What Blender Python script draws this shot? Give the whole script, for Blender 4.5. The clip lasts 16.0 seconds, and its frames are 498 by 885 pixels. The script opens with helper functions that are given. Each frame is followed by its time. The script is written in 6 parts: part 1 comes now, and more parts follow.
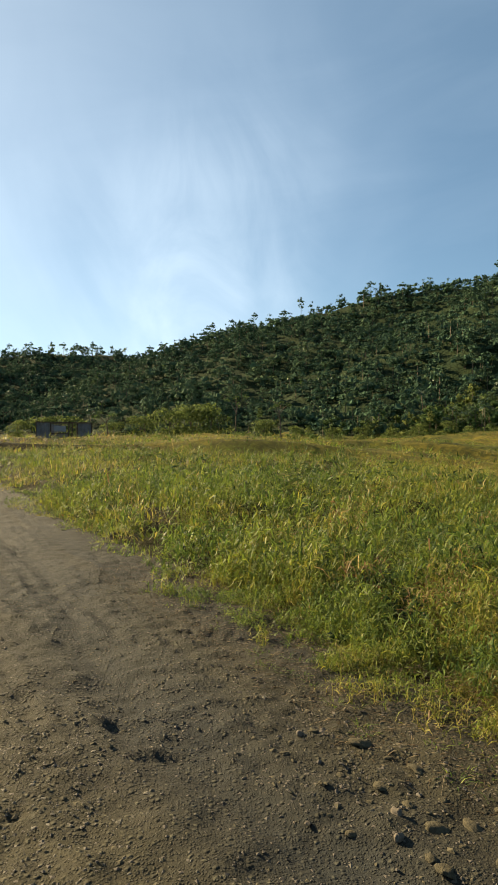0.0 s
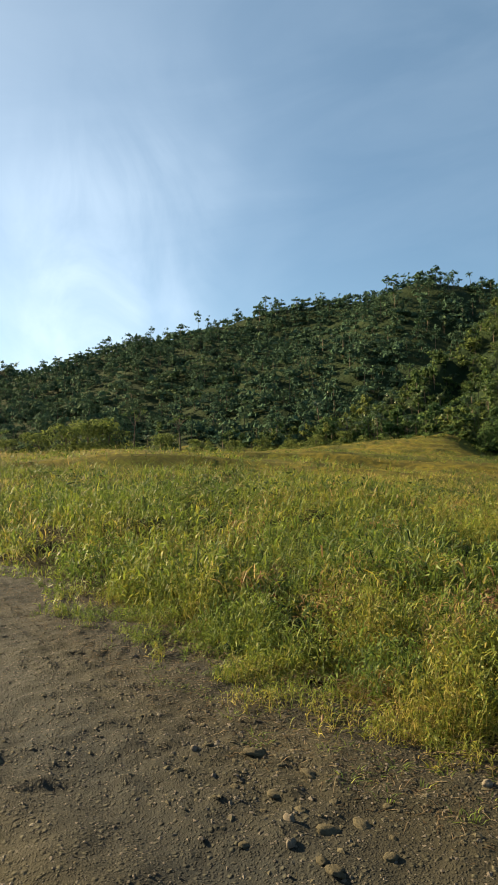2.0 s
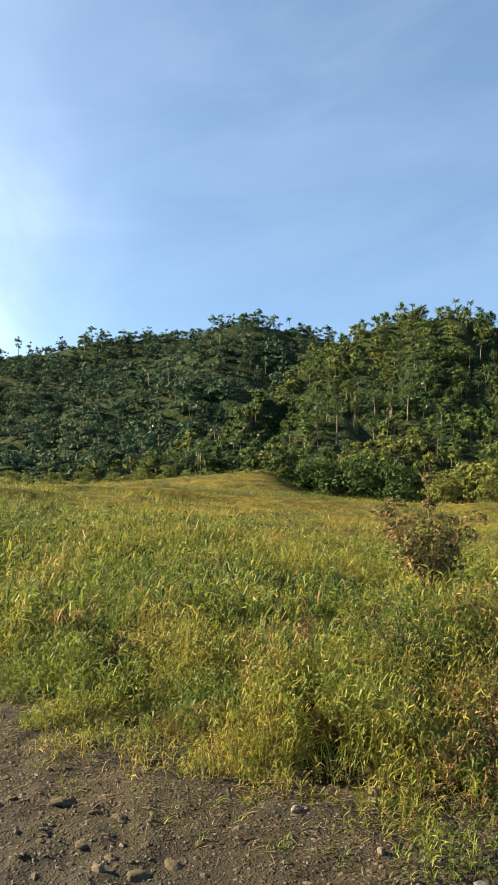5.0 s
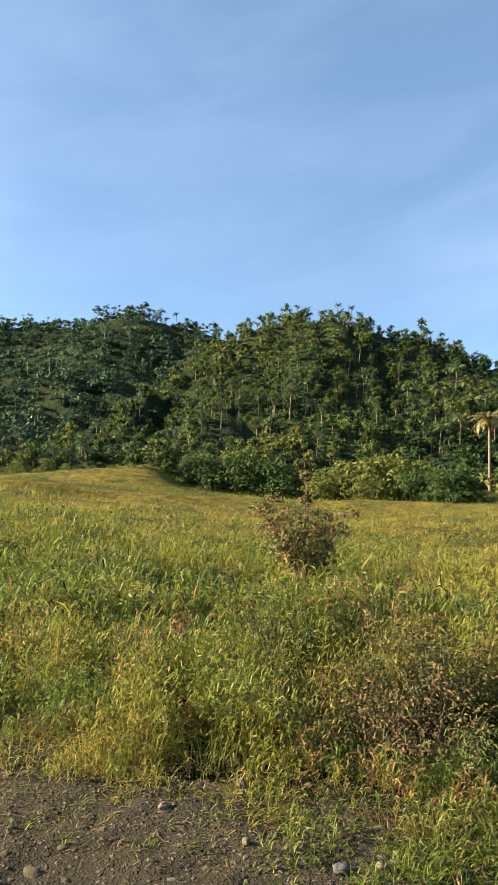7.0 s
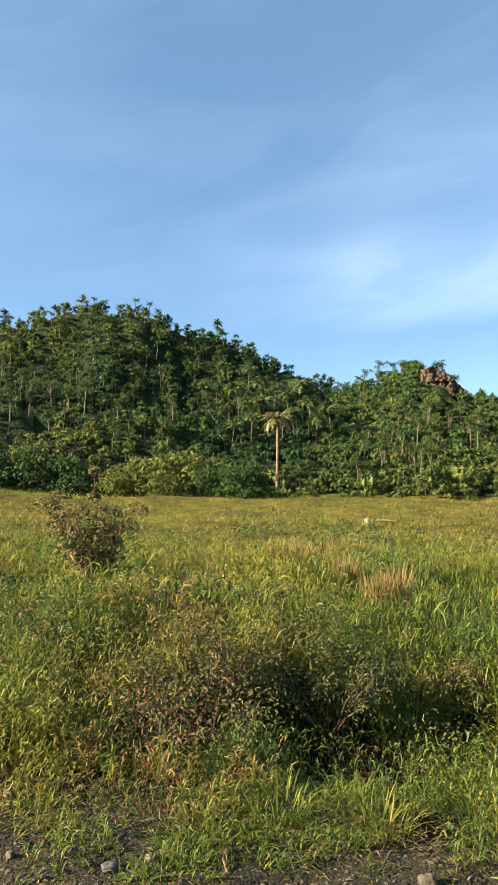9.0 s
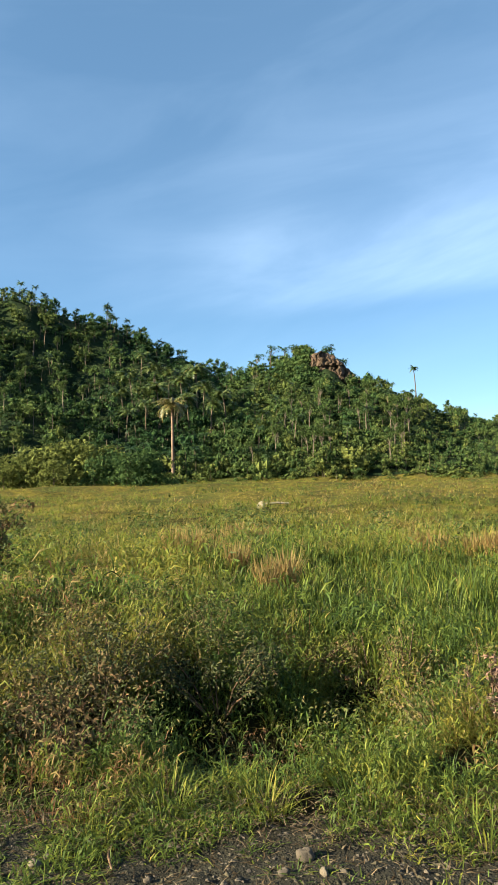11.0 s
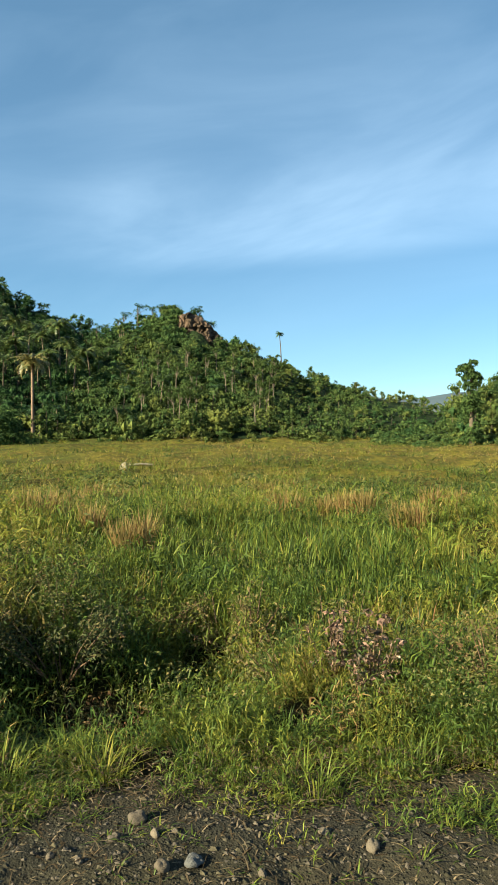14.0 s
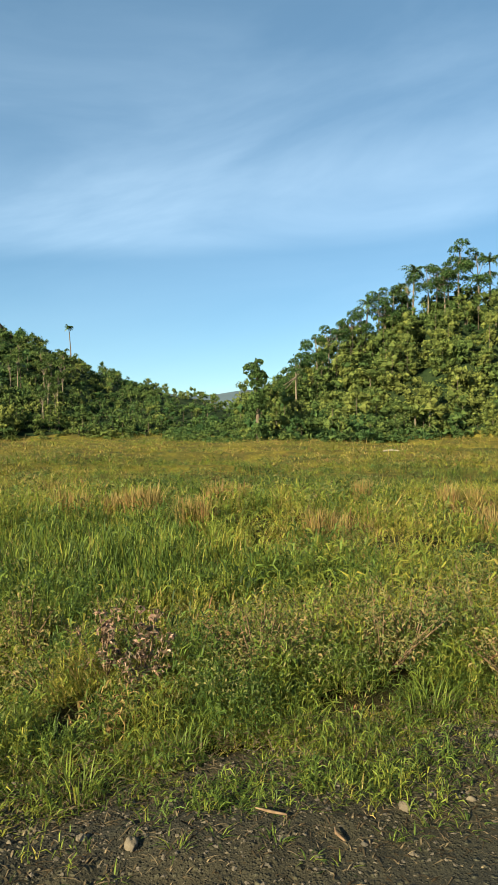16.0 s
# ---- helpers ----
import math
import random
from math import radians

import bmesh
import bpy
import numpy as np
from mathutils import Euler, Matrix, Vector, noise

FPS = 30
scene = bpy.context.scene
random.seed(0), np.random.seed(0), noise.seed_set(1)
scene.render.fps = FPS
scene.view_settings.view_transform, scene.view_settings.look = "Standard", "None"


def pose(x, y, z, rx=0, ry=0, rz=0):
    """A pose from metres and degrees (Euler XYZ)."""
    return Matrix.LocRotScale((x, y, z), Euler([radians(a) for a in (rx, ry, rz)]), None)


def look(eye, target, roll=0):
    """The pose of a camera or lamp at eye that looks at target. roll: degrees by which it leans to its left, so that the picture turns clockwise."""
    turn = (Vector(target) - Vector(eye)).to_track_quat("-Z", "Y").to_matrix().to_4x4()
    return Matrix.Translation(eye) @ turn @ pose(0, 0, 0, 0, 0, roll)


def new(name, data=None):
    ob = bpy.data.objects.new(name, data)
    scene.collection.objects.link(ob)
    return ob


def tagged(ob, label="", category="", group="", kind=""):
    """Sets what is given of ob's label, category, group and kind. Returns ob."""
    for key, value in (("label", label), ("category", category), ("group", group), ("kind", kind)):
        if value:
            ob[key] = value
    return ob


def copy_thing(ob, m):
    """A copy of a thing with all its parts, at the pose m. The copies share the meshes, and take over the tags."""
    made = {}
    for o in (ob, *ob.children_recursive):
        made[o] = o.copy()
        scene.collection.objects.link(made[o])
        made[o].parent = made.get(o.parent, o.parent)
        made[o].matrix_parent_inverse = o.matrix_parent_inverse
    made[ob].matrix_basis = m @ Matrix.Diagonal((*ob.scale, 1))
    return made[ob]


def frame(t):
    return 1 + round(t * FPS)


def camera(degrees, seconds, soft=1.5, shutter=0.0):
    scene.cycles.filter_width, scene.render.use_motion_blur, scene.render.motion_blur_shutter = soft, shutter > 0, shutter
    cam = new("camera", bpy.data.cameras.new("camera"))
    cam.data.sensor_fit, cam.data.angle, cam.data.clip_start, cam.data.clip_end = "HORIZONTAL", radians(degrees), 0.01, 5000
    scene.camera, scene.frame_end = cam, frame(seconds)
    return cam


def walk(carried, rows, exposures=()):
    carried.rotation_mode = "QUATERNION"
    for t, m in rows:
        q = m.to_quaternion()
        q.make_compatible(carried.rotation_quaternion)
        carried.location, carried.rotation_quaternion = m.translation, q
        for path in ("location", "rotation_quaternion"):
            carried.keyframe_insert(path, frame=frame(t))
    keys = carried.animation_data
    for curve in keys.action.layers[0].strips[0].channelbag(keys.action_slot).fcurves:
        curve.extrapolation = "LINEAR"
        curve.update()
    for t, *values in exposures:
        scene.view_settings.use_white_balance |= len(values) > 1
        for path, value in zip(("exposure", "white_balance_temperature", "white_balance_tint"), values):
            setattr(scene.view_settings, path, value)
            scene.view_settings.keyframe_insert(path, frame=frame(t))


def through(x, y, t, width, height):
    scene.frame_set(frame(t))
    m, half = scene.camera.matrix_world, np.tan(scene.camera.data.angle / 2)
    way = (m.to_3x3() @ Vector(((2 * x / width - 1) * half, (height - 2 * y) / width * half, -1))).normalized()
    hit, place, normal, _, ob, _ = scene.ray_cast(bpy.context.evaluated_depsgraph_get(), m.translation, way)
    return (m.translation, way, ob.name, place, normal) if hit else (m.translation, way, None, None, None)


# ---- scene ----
cam = camera(40.0, 16.0)
PATH = [
    (0, (0.441, -0.228, 1.451), (0.619, 1.764, 1.456), 0.8),
    (0.5, (0.458, -0.22, 1.446), (0.734, 1.76, 1.503), 0.3),
    (1, (0.474, -0.228, 1.445), (0.802, 1.744, 1.479), -0.5),
    (1.5, (0.495, -0.215, 1.438), (0.905, 1.742, 1.474), -1.1),
    (2, (0.504, -0.232, 1.442), (0.969, 1.713, 1.486), -0.7),
    (2.5, (0.508, -0.235, 1.444), (1.038, 1.693, 1.501), -0.8),
    (3, (0.514, -0.218, 1.438), (1.097, 1.694, 1.5), -0.9),
    (3.5, (0.522, -0.227, 1.437), (1.227, 1.643, 1.528), -1.0),
    (4, (0.515, -0.225, 1.437), (1.329, 1.599, 1.548), -0.1),
    (6.3, (0.528, -0.27, 1.438), (1.621, 1.398, 1.586), -0.0),
    (6.5, (0.536, -0.256, 1.431), (1.667, 1.388, 1.562), 0.6),
    (7, (0.552, -0.252, 1.435), (1.776, 1.325, 1.564), 0.6),
    (7.5, (0.566, -0.256, 1.433), (1.855, 1.266, 1.578), 0.2),
    (8, (0.586, -0.274, 1.43), (2.0, 1.133, 1.581), -0.1),
    (8.5, (0.608, -0.281, 1.425), (2.143, 0.993, 1.559), 0.1),
    (8.7, (0.613, -0.286, 1.424), (2.198, 0.926, 1.556), 0.4),
    (10.8, (0.609, -0.38, 1.475), (2.363, 0.579, 1.552), -1.1),
    (11, (0.623, -0.386, 1.475), (2.412, 0.505, 1.553), -1.4),
    (11.5, (0.649, -0.391, 1.475), (2.493, 0.382, 1.489), 1.6),
    (12, (0.706, -0.405, 1.458), (2.581, 0.284, 1.369), 0.7),
    (12.5, (0.708, -0.429, 1.466), (2.612, 0.182, 1.435), 0.1),
    (13, (0.726, -0.429, 1.466), (2.626, 0.192, 1.395), -0.9),
    (13.5, (0.737, -0.428, 1.464), (2.638, 0.189, 1.39), -0.5),
    (14, (0.74, -0.443, 1.464), (2.668, 0.087, 1.425), -0.3),
    (14.5, (0.75, -0.466, 1.461), (2.707, -0.055, 1.429), -0.1),
    (15, (0.774, -0.502, 1.46), (2.758, -0.247, 1.445), -0.4),
    (15.5, (0.779, -0.541, 1.462), (2.777, -0.457, 1.439), -0.6),
    (16, (0.772, -0.575, 1.465), (2.771, -0.638, 1.411), -0.5),
]
EXPOSURES = [(0, 1.88, 7150, 7), (2.0, 2.01, 7150, 8), (3.5, 2.32, 7050, 12), (6.5, 2.53, 6750, 16), (8.5, 2.47, 6550, 12), (11.0, 2.24, 6150, 6), (12.5, 2.08, 6000, 0), (14.5, 2.04, 6300, -1), (16.0, 1.97, 6450, 0)]
walk(cam, [(t, look(eye, target, roll)) for t, eye, target, roll in PATH], EXPOSURES)

# ---- light ----
SUN_AZ, SUN_EL = -50.0, 24.0
world = bpy.data.worlds.new("sky")
scene.world = world
world.use_nodes = True
wn, wl = world.node_tree.nodes, world.node_tree.links
wn.clear()
sky = wn.new("ShaderNodeTexSky")
sky.sky_type, sky.sun_disc = "NISHITA", False
sky.sun_elevation, sky.sun_rotation = radians(SUN_EL), radians(SUN_AZ)
sky.air_density, sky.dust_density, sky.ozone_density = 1.0, 0.1, 2.4
sky.altitude = 1500
wtc = wn.new("ShaderNodeTexCoord")


def wnode(kind, **sockets):
    n = wn.new(kind)
    for k, v in sockets.items():
        n.inputs[k].default_value = v
    return n


# thin cirrus: stretched noise on the dome, thicker towards the horizon
def wmath(op, a, c=0.0, clamp=False):
    n = wn.new("ShaderNodeMath")
    n.operation, n.use_clamp = op, clamp
    for s, v in zip(n.inputs, (a, c)):
        if isinstance(v, bpy.types.NodeSocket):
            wl.new(v, s)
        else:
            s.default_value = v
    return n.outputs[0]


def wramp(fac, lo, hi, *stops):
    """Grey values along an angle that runs from lo to hi degrees."""
    n = wn.new("ShaderNodeValToRGB")
    n.color_ramp.interpolation = "EASE"
    e = n.color_ramp.elements
    while len(e) < len(stops):
        e.new(0.5)
    for el, (p, c) in zip(e, stops):
        el.position, el.color = (p - lo) / (hi - lo), (c, c, c, 1)
    wl.new(wmath("DIVIDE", wmath("SUBTRACT", fac, lo), hi - lo, True), n.inputs["Fac"])
    return n.outputs["Color"]


wxyz = wn.new("ShaderNodeSeparateXYZ")
wl.new(wtc.outputs["Generated"], wxyz.inputs[0])
bearing = wmath("MULTIPLY", wmath("ARCTAN2", wxyz.outputs["X"], wxyz.outputs["Y"]), 180 / math.pi)
height = wmath("MULTIPLY", wmath("ARCSINE", wxyz.outputs["Z"]), 180 / math.pi)
wmap = wn.new("ShaderNodeCombineXYZ")
wl.new(wmath("MULTIPLY", bearing, 0.024), wmap.inputs[0])
wl.new(wmath("ADD", wmath("MULTIPLY", height, 0.085), wmath("MULTIPLY", bearing, -0.012)), wmap.inputs[1])
streaks = wnode("ShaderNodeTexNoise", Scale=1.7, Detail=6.0, Roughness=0.55, Distortion=0.5)
wl.new(wmap.outputs[0], streaks.inputs["Vector"])
wmap2 = wn.new("ShaderNodeCombineXYZ")
wl.new(wmath("ADD", wmath("MULTIPLY", bearing, 0.075), wmath("MULTIPLY", height, 0.018)), wmap2.inputs[0])
wl.new(wmath("MULTIPLY", height, 0.040), wmap2.inputs[1])
wisps = wnode("ShaderNodeTexNoise", Scale=1.5, Detail=6.0, Roughness=0.55, Distortion=0.9)
wl.new(wmap2.outputs[0], wisps.inputs["Vector"])
soft = lambda fac, lo, hi: wmath("DIVIDE", wmath("SUBTRACT", fac, lo), hi - lo, True)
# a tall plume over the far ridge, a broad fan of streaks over the valley, faint streaks all over
leaning = wmath("SUBTRACT", bearing, wmath("MULTIPLY", height, 0.22))
plume = wmath("MULTIPLY", wramp(leaning, -40, 40, (-22, 0.4), (-13, 0.4), (-9, 0.7), (-6, 1.0), (0.5, 1.0), (4.5, 0.55), (10, 0.14), (16, 0.0)), wramp(height, 0, 60, (2, 0.9), (11, 1.0), (20, 0.75), (28, 0.15), (34, 0.0)))
plume = wmath("MULTIPLY", plume, soft(wisps.outputs["Fac"], 0.22, 0.66))
lift = wmath("SUBTRACT", height, wmath("MULTIPLY", bearing, 0.05))
fan = wmath("MULTIPLY", wramp(bearing, 30, 150, (49, 0.0), (56, 0.18), (67, 0.9), (85, 1.0), (120, 0.9), (140, 0.3)), wramp(lift, 0, 50, (8.8, 0.0), (11.0, 0.9), (14, 1.0), (18.5, 0.5), (24, 0.15), (33, 0.05)))
fan = wmath("MULTIPLY", fan, soft(streaks.outputs["Fac"], 0.12, 0.75))
cloud = wmath("ADD", wmath("MULTIPLY", plume, 0.42), wmath("ADD", wmath("MULTIPLY", fan, 0.24), wmath("MULTIPLY", soft(streaks.outputs["Fac"], 0.40, 0.85), 0.06)))
# the veil scatters more light towards the sun
sun_dir = (math.sin(radians(SUN_AZ)) * math.cos(radians(SUN_EL)), math.cos(radians(SUN_AZ)) * math.cos(radians(SUN_EL)), math.sin(radians(SUN_EL)))
wdot = wn.new("ShaderNodeVectorMath")
wdot.operation = "DOT_PRODUCT"
wdot.inputs[1].default_value = sun_dir
wl.new(wtc.outputs["Generated"], wdot.inputs[0])
wpow = wn.new("ShaderNodeMath")
wpow.operation, wpow.inputs[1].default_value = "POWER", 3.0
wmax = wn.new("ShaderNodeMath")
wmax.operation, wmax.inputs[1].default_value = "MAXIMUM", 0.0
wl.new(wdot.outputs["Value"], wmax.inputs[0])
wl.new(wmax.outputs[0], wpow.inputs[0])
wveil = wn.new("ShaderNodeMix")
wveil.data_type = "RGBA"
wveil.inputs["A"].default_value = (2.49, 4.45, 6.60, 1)
wveil.inputs["B"].default_value = (8.86, 9.80, 10.75, 1)
wl.new(wpow.outputs[0], wveil.inputs["Factor"])
wbase = wn.new("ShaderNodeMath")
wbase.operation, wbase.inputs[1].default_value = "ADD", 0.16
wbase.inputs[0].default_value = 0.0
wadd = wn.new("ShaderNodeMath")
wadd.operation, wadd.use_clamp = "MULTIPLY_ADD", True
wadd.inputs[1].default_value = 0.20
wl.new(wpow.outputs[0], wadd.inputs[0])
wl.new(wbase.outputs[0], wadd.inputs[2])
wmix = wn.new("ShaderNodeMix")
wmix.data_type = "RGBA"
wl.new(wveil.outputs["Result"], wmix.inputs["B"])
wl.new(wadd.outputs[0], wmix.inputs["Factor"])
wtone = wn.new("ShaderNodeMix")
wtone.data_type, wtone.blend_type = "RGBA", "MULTIPLY"
wtone.inputs["Factor"].default_value, wtone.inputs["B"].default_value = 1.0, (0.593, 0.662, 0.667, 1)
wl.new(sky.outputs["Color"], wtone.inputs["A"])
wl.new(wtone.outputs["Result"], wmix.inputs["A"])
wbg = wn.new("ShaderNodeBackground")
wbg.inputs["Strength"].default_value = 0.050
wcloud = wn.new("ShaderNodeMix")
wcloud.data_type = "RGBA"
wl.new(wmath("MULTIPLY", cloud, 1.25, True), wcloud.inputs["Factor"])
wl.new(wmix.outputs["Result"], wcloud.inputs["A"])
wcloud.inputs["B"].default_value = (5.59, 6.88, 8.60, 1)
wl.new(wcloud.outputs["Result"], wbg.inputs["Color"])
wout = wn.new("ShaderNodeOutputWorld")
wl.new(wbg.outputs[0], wout.inputs["Surface"])

sun = new("sun", bpy.data.lights.new("sun", "SUN"))
sun.data.energy, sun.data.angle, sun.data.color = 5.0, radians(0.5), (1.0, 0.805, 0.525)
a_, e_ = radians(SUN_AZ), radians(SUN_EL)
sun.matrix_world = look((0, 0, 50), (-math.sin(a_) * math.cos(e_), -math.cos(a_) * math.cos(e_), 50 - math.sin(e_)))

# ---- small tools ----
RNG = np.random.default_rng(7)
LAT = np.random.default_rng(3).random((256, 256))


def vnoise(x, y, size, seed=0):
    """Smooth noise from 0 to 1, with features of that size in metres."""
    x, y = np.asarray(x, float) / size + 17.3 * seed, np.asarray(y, float) / size + 9.1 * seed
    i, j = np.floor(x).astype(int), np.floor(y).astype(int)
    u, v = x - i, y - j
    u, v = u * u * (3 - 2 * u), v * v * (3 - 2 * v)
    g = lambda a, b: LAT[a % 256, b % 256]
    return (g(i, j) * (1 - u) + g(i + 1, j) * u) * (1 - v) + (g(i, j + 1) * (1 - u) + g(i + 1, j + 1) * u) * v


def fbm(x, y, size, seed=0, n=3):
    return sum(vnoise(x, y, size / 2**k, seed + k) / 2**k for k in range(n)) / sum(1 / 2**k for k in range(n))


def cells(x, y, size, seed=0):
    """Scattered clumps, one to a cell of that size: how near the clump's middle (1 there, 0 at its rim) and two numbers of its own."""
    x, y = np.asarray(x, float) / size, np.asarray(y, float) / size
    i, j = np.floor(x).astype(int), np.floor(y).astype(int)
    best, one, two = np.full(x.shape, 9.0), np.zeros(x.shape), np.zeros(x.shape)
    for a in (-1, 0, 1):
        for b in (-1, 0, 1):
            p, q = (i + a + 37 * seed) % 256, (j + b + 11 * seed) % 256
            d = np.hypot(i + a + LAT[p, q] - x, j + b + LAT[q, p] - y)
            near = d < best
            best = np.where(near, d, best)
            one, two = np.where(near, LAT[(p + 71) % 256, q], one), np.where(near, LAT[p, (q + 133) % 256], two)
    return np.clip(1 - (best / 0.72) ** 2, 0, 1), one, two


def step(a, b, x):
    t = np.clip((np.asarray(x, float) - a) / (b - a), 0, 1)
    return t * t * (3 - 2 * t)


def mesh_of(name, chunks, mats, attrs=None, smooth=False):
    """One mesh from chunks of (points, faces, material index); attrs: name -> a value for each point."""
    me = bpy.data.meshes.new(name)
    pts, idx, tot, mi, base = [], [], [], [], 0
    for p, f, m in chunks:
        p, f = np.asarray(p, np.float32), np.asarray(f, np.int64)
        pts.append(p)
        idx.append((f + base).ravel())
        tot.append(np.full(len(f), f.shape[1]))
        mi.append(np.full(len(f), m))
        base += len(p)
    pts, idx, tot, mi = np.concatenate(pts), np.concatenate(idx), np.concatenate(tot), np.concatenate(mi)
    me.vertices.add(len(pts))
    me.vertices.foreach_set("co", pts.ravel())
    me.loops.add(len(idx))
    me.loops.foreach_set("vertex_index", idx.astype(np.int32))
    me.polygons.add(len(tot))
    me.polygons.foreach_set("loop_start", np.r_[0, np.cumsum(tot)[:-1]].astype(np.int32))
    me.polygons.foreach_set("loop_total", tot.astype(np.int32))
    me.polygons.foreach_set("material_index", mi.astype(np.int32))
    me.polygons.foreach_set("use_smooth", np.full(len(tot), smooth))
    for key, values in (attrs or {}).items():
        at = me.attributes.new(key, "FLOAT", "POINT")
        at.data.foreach_set("value", np.asarray(values, np.float32))
    for m in mats if isinstance(mats, (list, tuple)) else [mats]:
        me.materials.append(m)
    me.update(calc_edges=True)
    return me


def part(name, me, parent=None, label=""):
    ob = new(name, me)
    if parent:
        ob.parent = parent
    return tagged(ob, label)


def empty(name, label, category, group="", at=(0, 0, 0), turn=0.0, size=1.0):
    ob = new(name)
    ob.empty_display_size = 0.2
    ob.matrix_basis = Matrix.LocRotScale(at, Euler((0, 0, turn)), (size, size, size))
    return tagged(ob, label, category, group)


def bm_mesh(name, bm, mat, smooth=False):
    me = bpy.data.meshes.new(name)
    bm.to_mesh(me)
    bm.free()
    me.materials.append(mat)
    for p in me.polygons:
        p.use_smooth = smooth
    return me


# ---- materials ----
class Nodes:
    """A short way to write node materials."""

    def __init__(self, name):
        self.mat = bpy.data.materials.new(name)
        self.mat.use_nodes = True
        self.n, self.l = self.mat.node_tree.nodes, self.mat.node_tree.links
        self.n.clear()
        self.out = self.n.new("ShaderNodeOutputMaterial")

    def add(self, kind, **given):
        n = self.n.new(kind)
        for k, v in given.items():
            k = k.replace("_", " ")
            if isinstance(v, bpy.types.NodeSocket):
                self.l.new(v, n.inputs[k])
            else:
                n.inputs[k].default_value = v
        return n

    def coord(self):
        return self.add("ShaderNodeTexCoord").outputs["Object"]

    def noise(self, scale, detail=3.0, rough=0.55, vector=None):
        n = self.add("ShaderNodeTexNoise", Scale=scale, Detail=detail, Roughness=rough)
        self.l.new(vector or self.coord(), n.inputs["Vector"])
        return n.outputs["Fac"]

    def ramp(self, fac, *stops):
        r = self.n.new("ShaderNodeValToRGB")
        e = r.color_ramp.elements
        while len(e) < len(stops):
            e.new(0.5)
        for el, (p, c) in zip(e, stops):
            el.position, el.color = p, (*c, 1) if len(c) == 3 else c
        self.l.new(fac, r.inputs["Fac"])
        return r.outputs["Color"]

    def math(self, op, a, b=0.0, clamp=False):
        m = self.n.new("ShaderNodeMath")
        m.operation, m.use_clamp = op, clamp
        for s, v in zip(m.inputs, (a, b)):
            if isinstance(v, bpy.types.NodeSocket):
                self.l.new(v, s)
            else:
                s.default_value = v
        return m.outputs[0]

    def mix(self, fac, a, b, how="MIX"):
        m = self.n.new("ShaderNodeMix")
        m.data_type, m.blend_type = "RGBA", how
        for key, v in (("Factor", fac), ("A", a), ("B", b)):
            if isinstance(v, bpy.types.NodeSocket):
                self.l.new(v, m.inputs[key])
            else:
                m.inputs[key].default_value = v if key == "Factor" else (*v, 1)
        return m.outputs["Result"]

    def attr(self, name):
        a = self.n.new("ShaderNodeAttribute")
        a.attribute_name = name
        return a.outputs["Fac"]

    def island(self):
        return self.n.new("ShaderNodeNewGeometry").outputs["Random Per Island"]

    def bump(self, height, strength, distance):
        return self.add("ShaderNodeBump", Strength=strength, Distance=distance, Height=height).outputs["Normal"]

    def done(self, color, rough=0.7, normal=None, spec=0.3, metal=0.0, through=0.0, through_color=None):
        b = self.add("ShaderNodeBsdfPrincipled", Roughness=rough, Metallic=metal)
        b.inputs["Specular IOR Level"].default_value = spec
        if isinstance(color, bpy.types.NodeSocket):
            self.l.new(color, b.inputs["Base Color"])
        else:
            b.inputs["Base Color"].default_value = (*color, 1)
        if normal:
            self.l.new(normal, b.inputs["Normal"])
        shader = b.outputs[0]
        if through:
            t = self.n.new("ShaderNodeBsdfTranslucent")
            c = through_color or color
            self.l.new(c, t.inputs["Color"])
            m = self.add("ShaderNodeMixShader", Fac=through)
            self.l.new(shader, m.inputs[1])
            self.l.new(t.outputs[0], m.inputs[2])
            shader = m.outputs[0]
        self.l.new(shader, self.out.inputs["Surface"])
        return self.mat


def leaf_material(name, stops, through=0.35, rough=0.5, spec=0.25, jitter=0.35, grain=0.0, glow=1.0):
    """Leaves: the attribute tint picks the colour along the ramp, each leaf a little lighter or darker."""
    m = Nodes(name)
    t = m.math("ADD", m.attr("tint"), m.math("MULTIPLY", m.math("SUBTRACT", m.island(), 0.5), jitter), clamp=True)
    c = m.ramp(t, *stops)
    vary = m.math("ADD", 0.42, m.math("MULTIPLY", m.island(), 0.57))
    hs = m.add("ShaderNodeHueSaturation", Color=c, Value=vary)
    if not grain:
        shine = m.add("ShaderNodeHueSaturation", Color=hs.outputs["Color"], Value=glow).outputs["Color"]
        return m.done(hs.outputs["Color"], rough, spec=spec, through=through, through_color=shine)
    leafy = m.noise(grain, 3, 0.6)
    # dark gaps between leaflets are painted where the bump lies low
    c = m.mix(m.ramp(leafy, (0.38, (0.30, 0.30, 0.30)), (0.53, (0, 0, 0))), hs.outputs["Color"], (0.018, 0.034, 0.012))
    return m.done(c, rough, m.bump(leafy, 1.0, 1.2 / grain), spec, through=through)


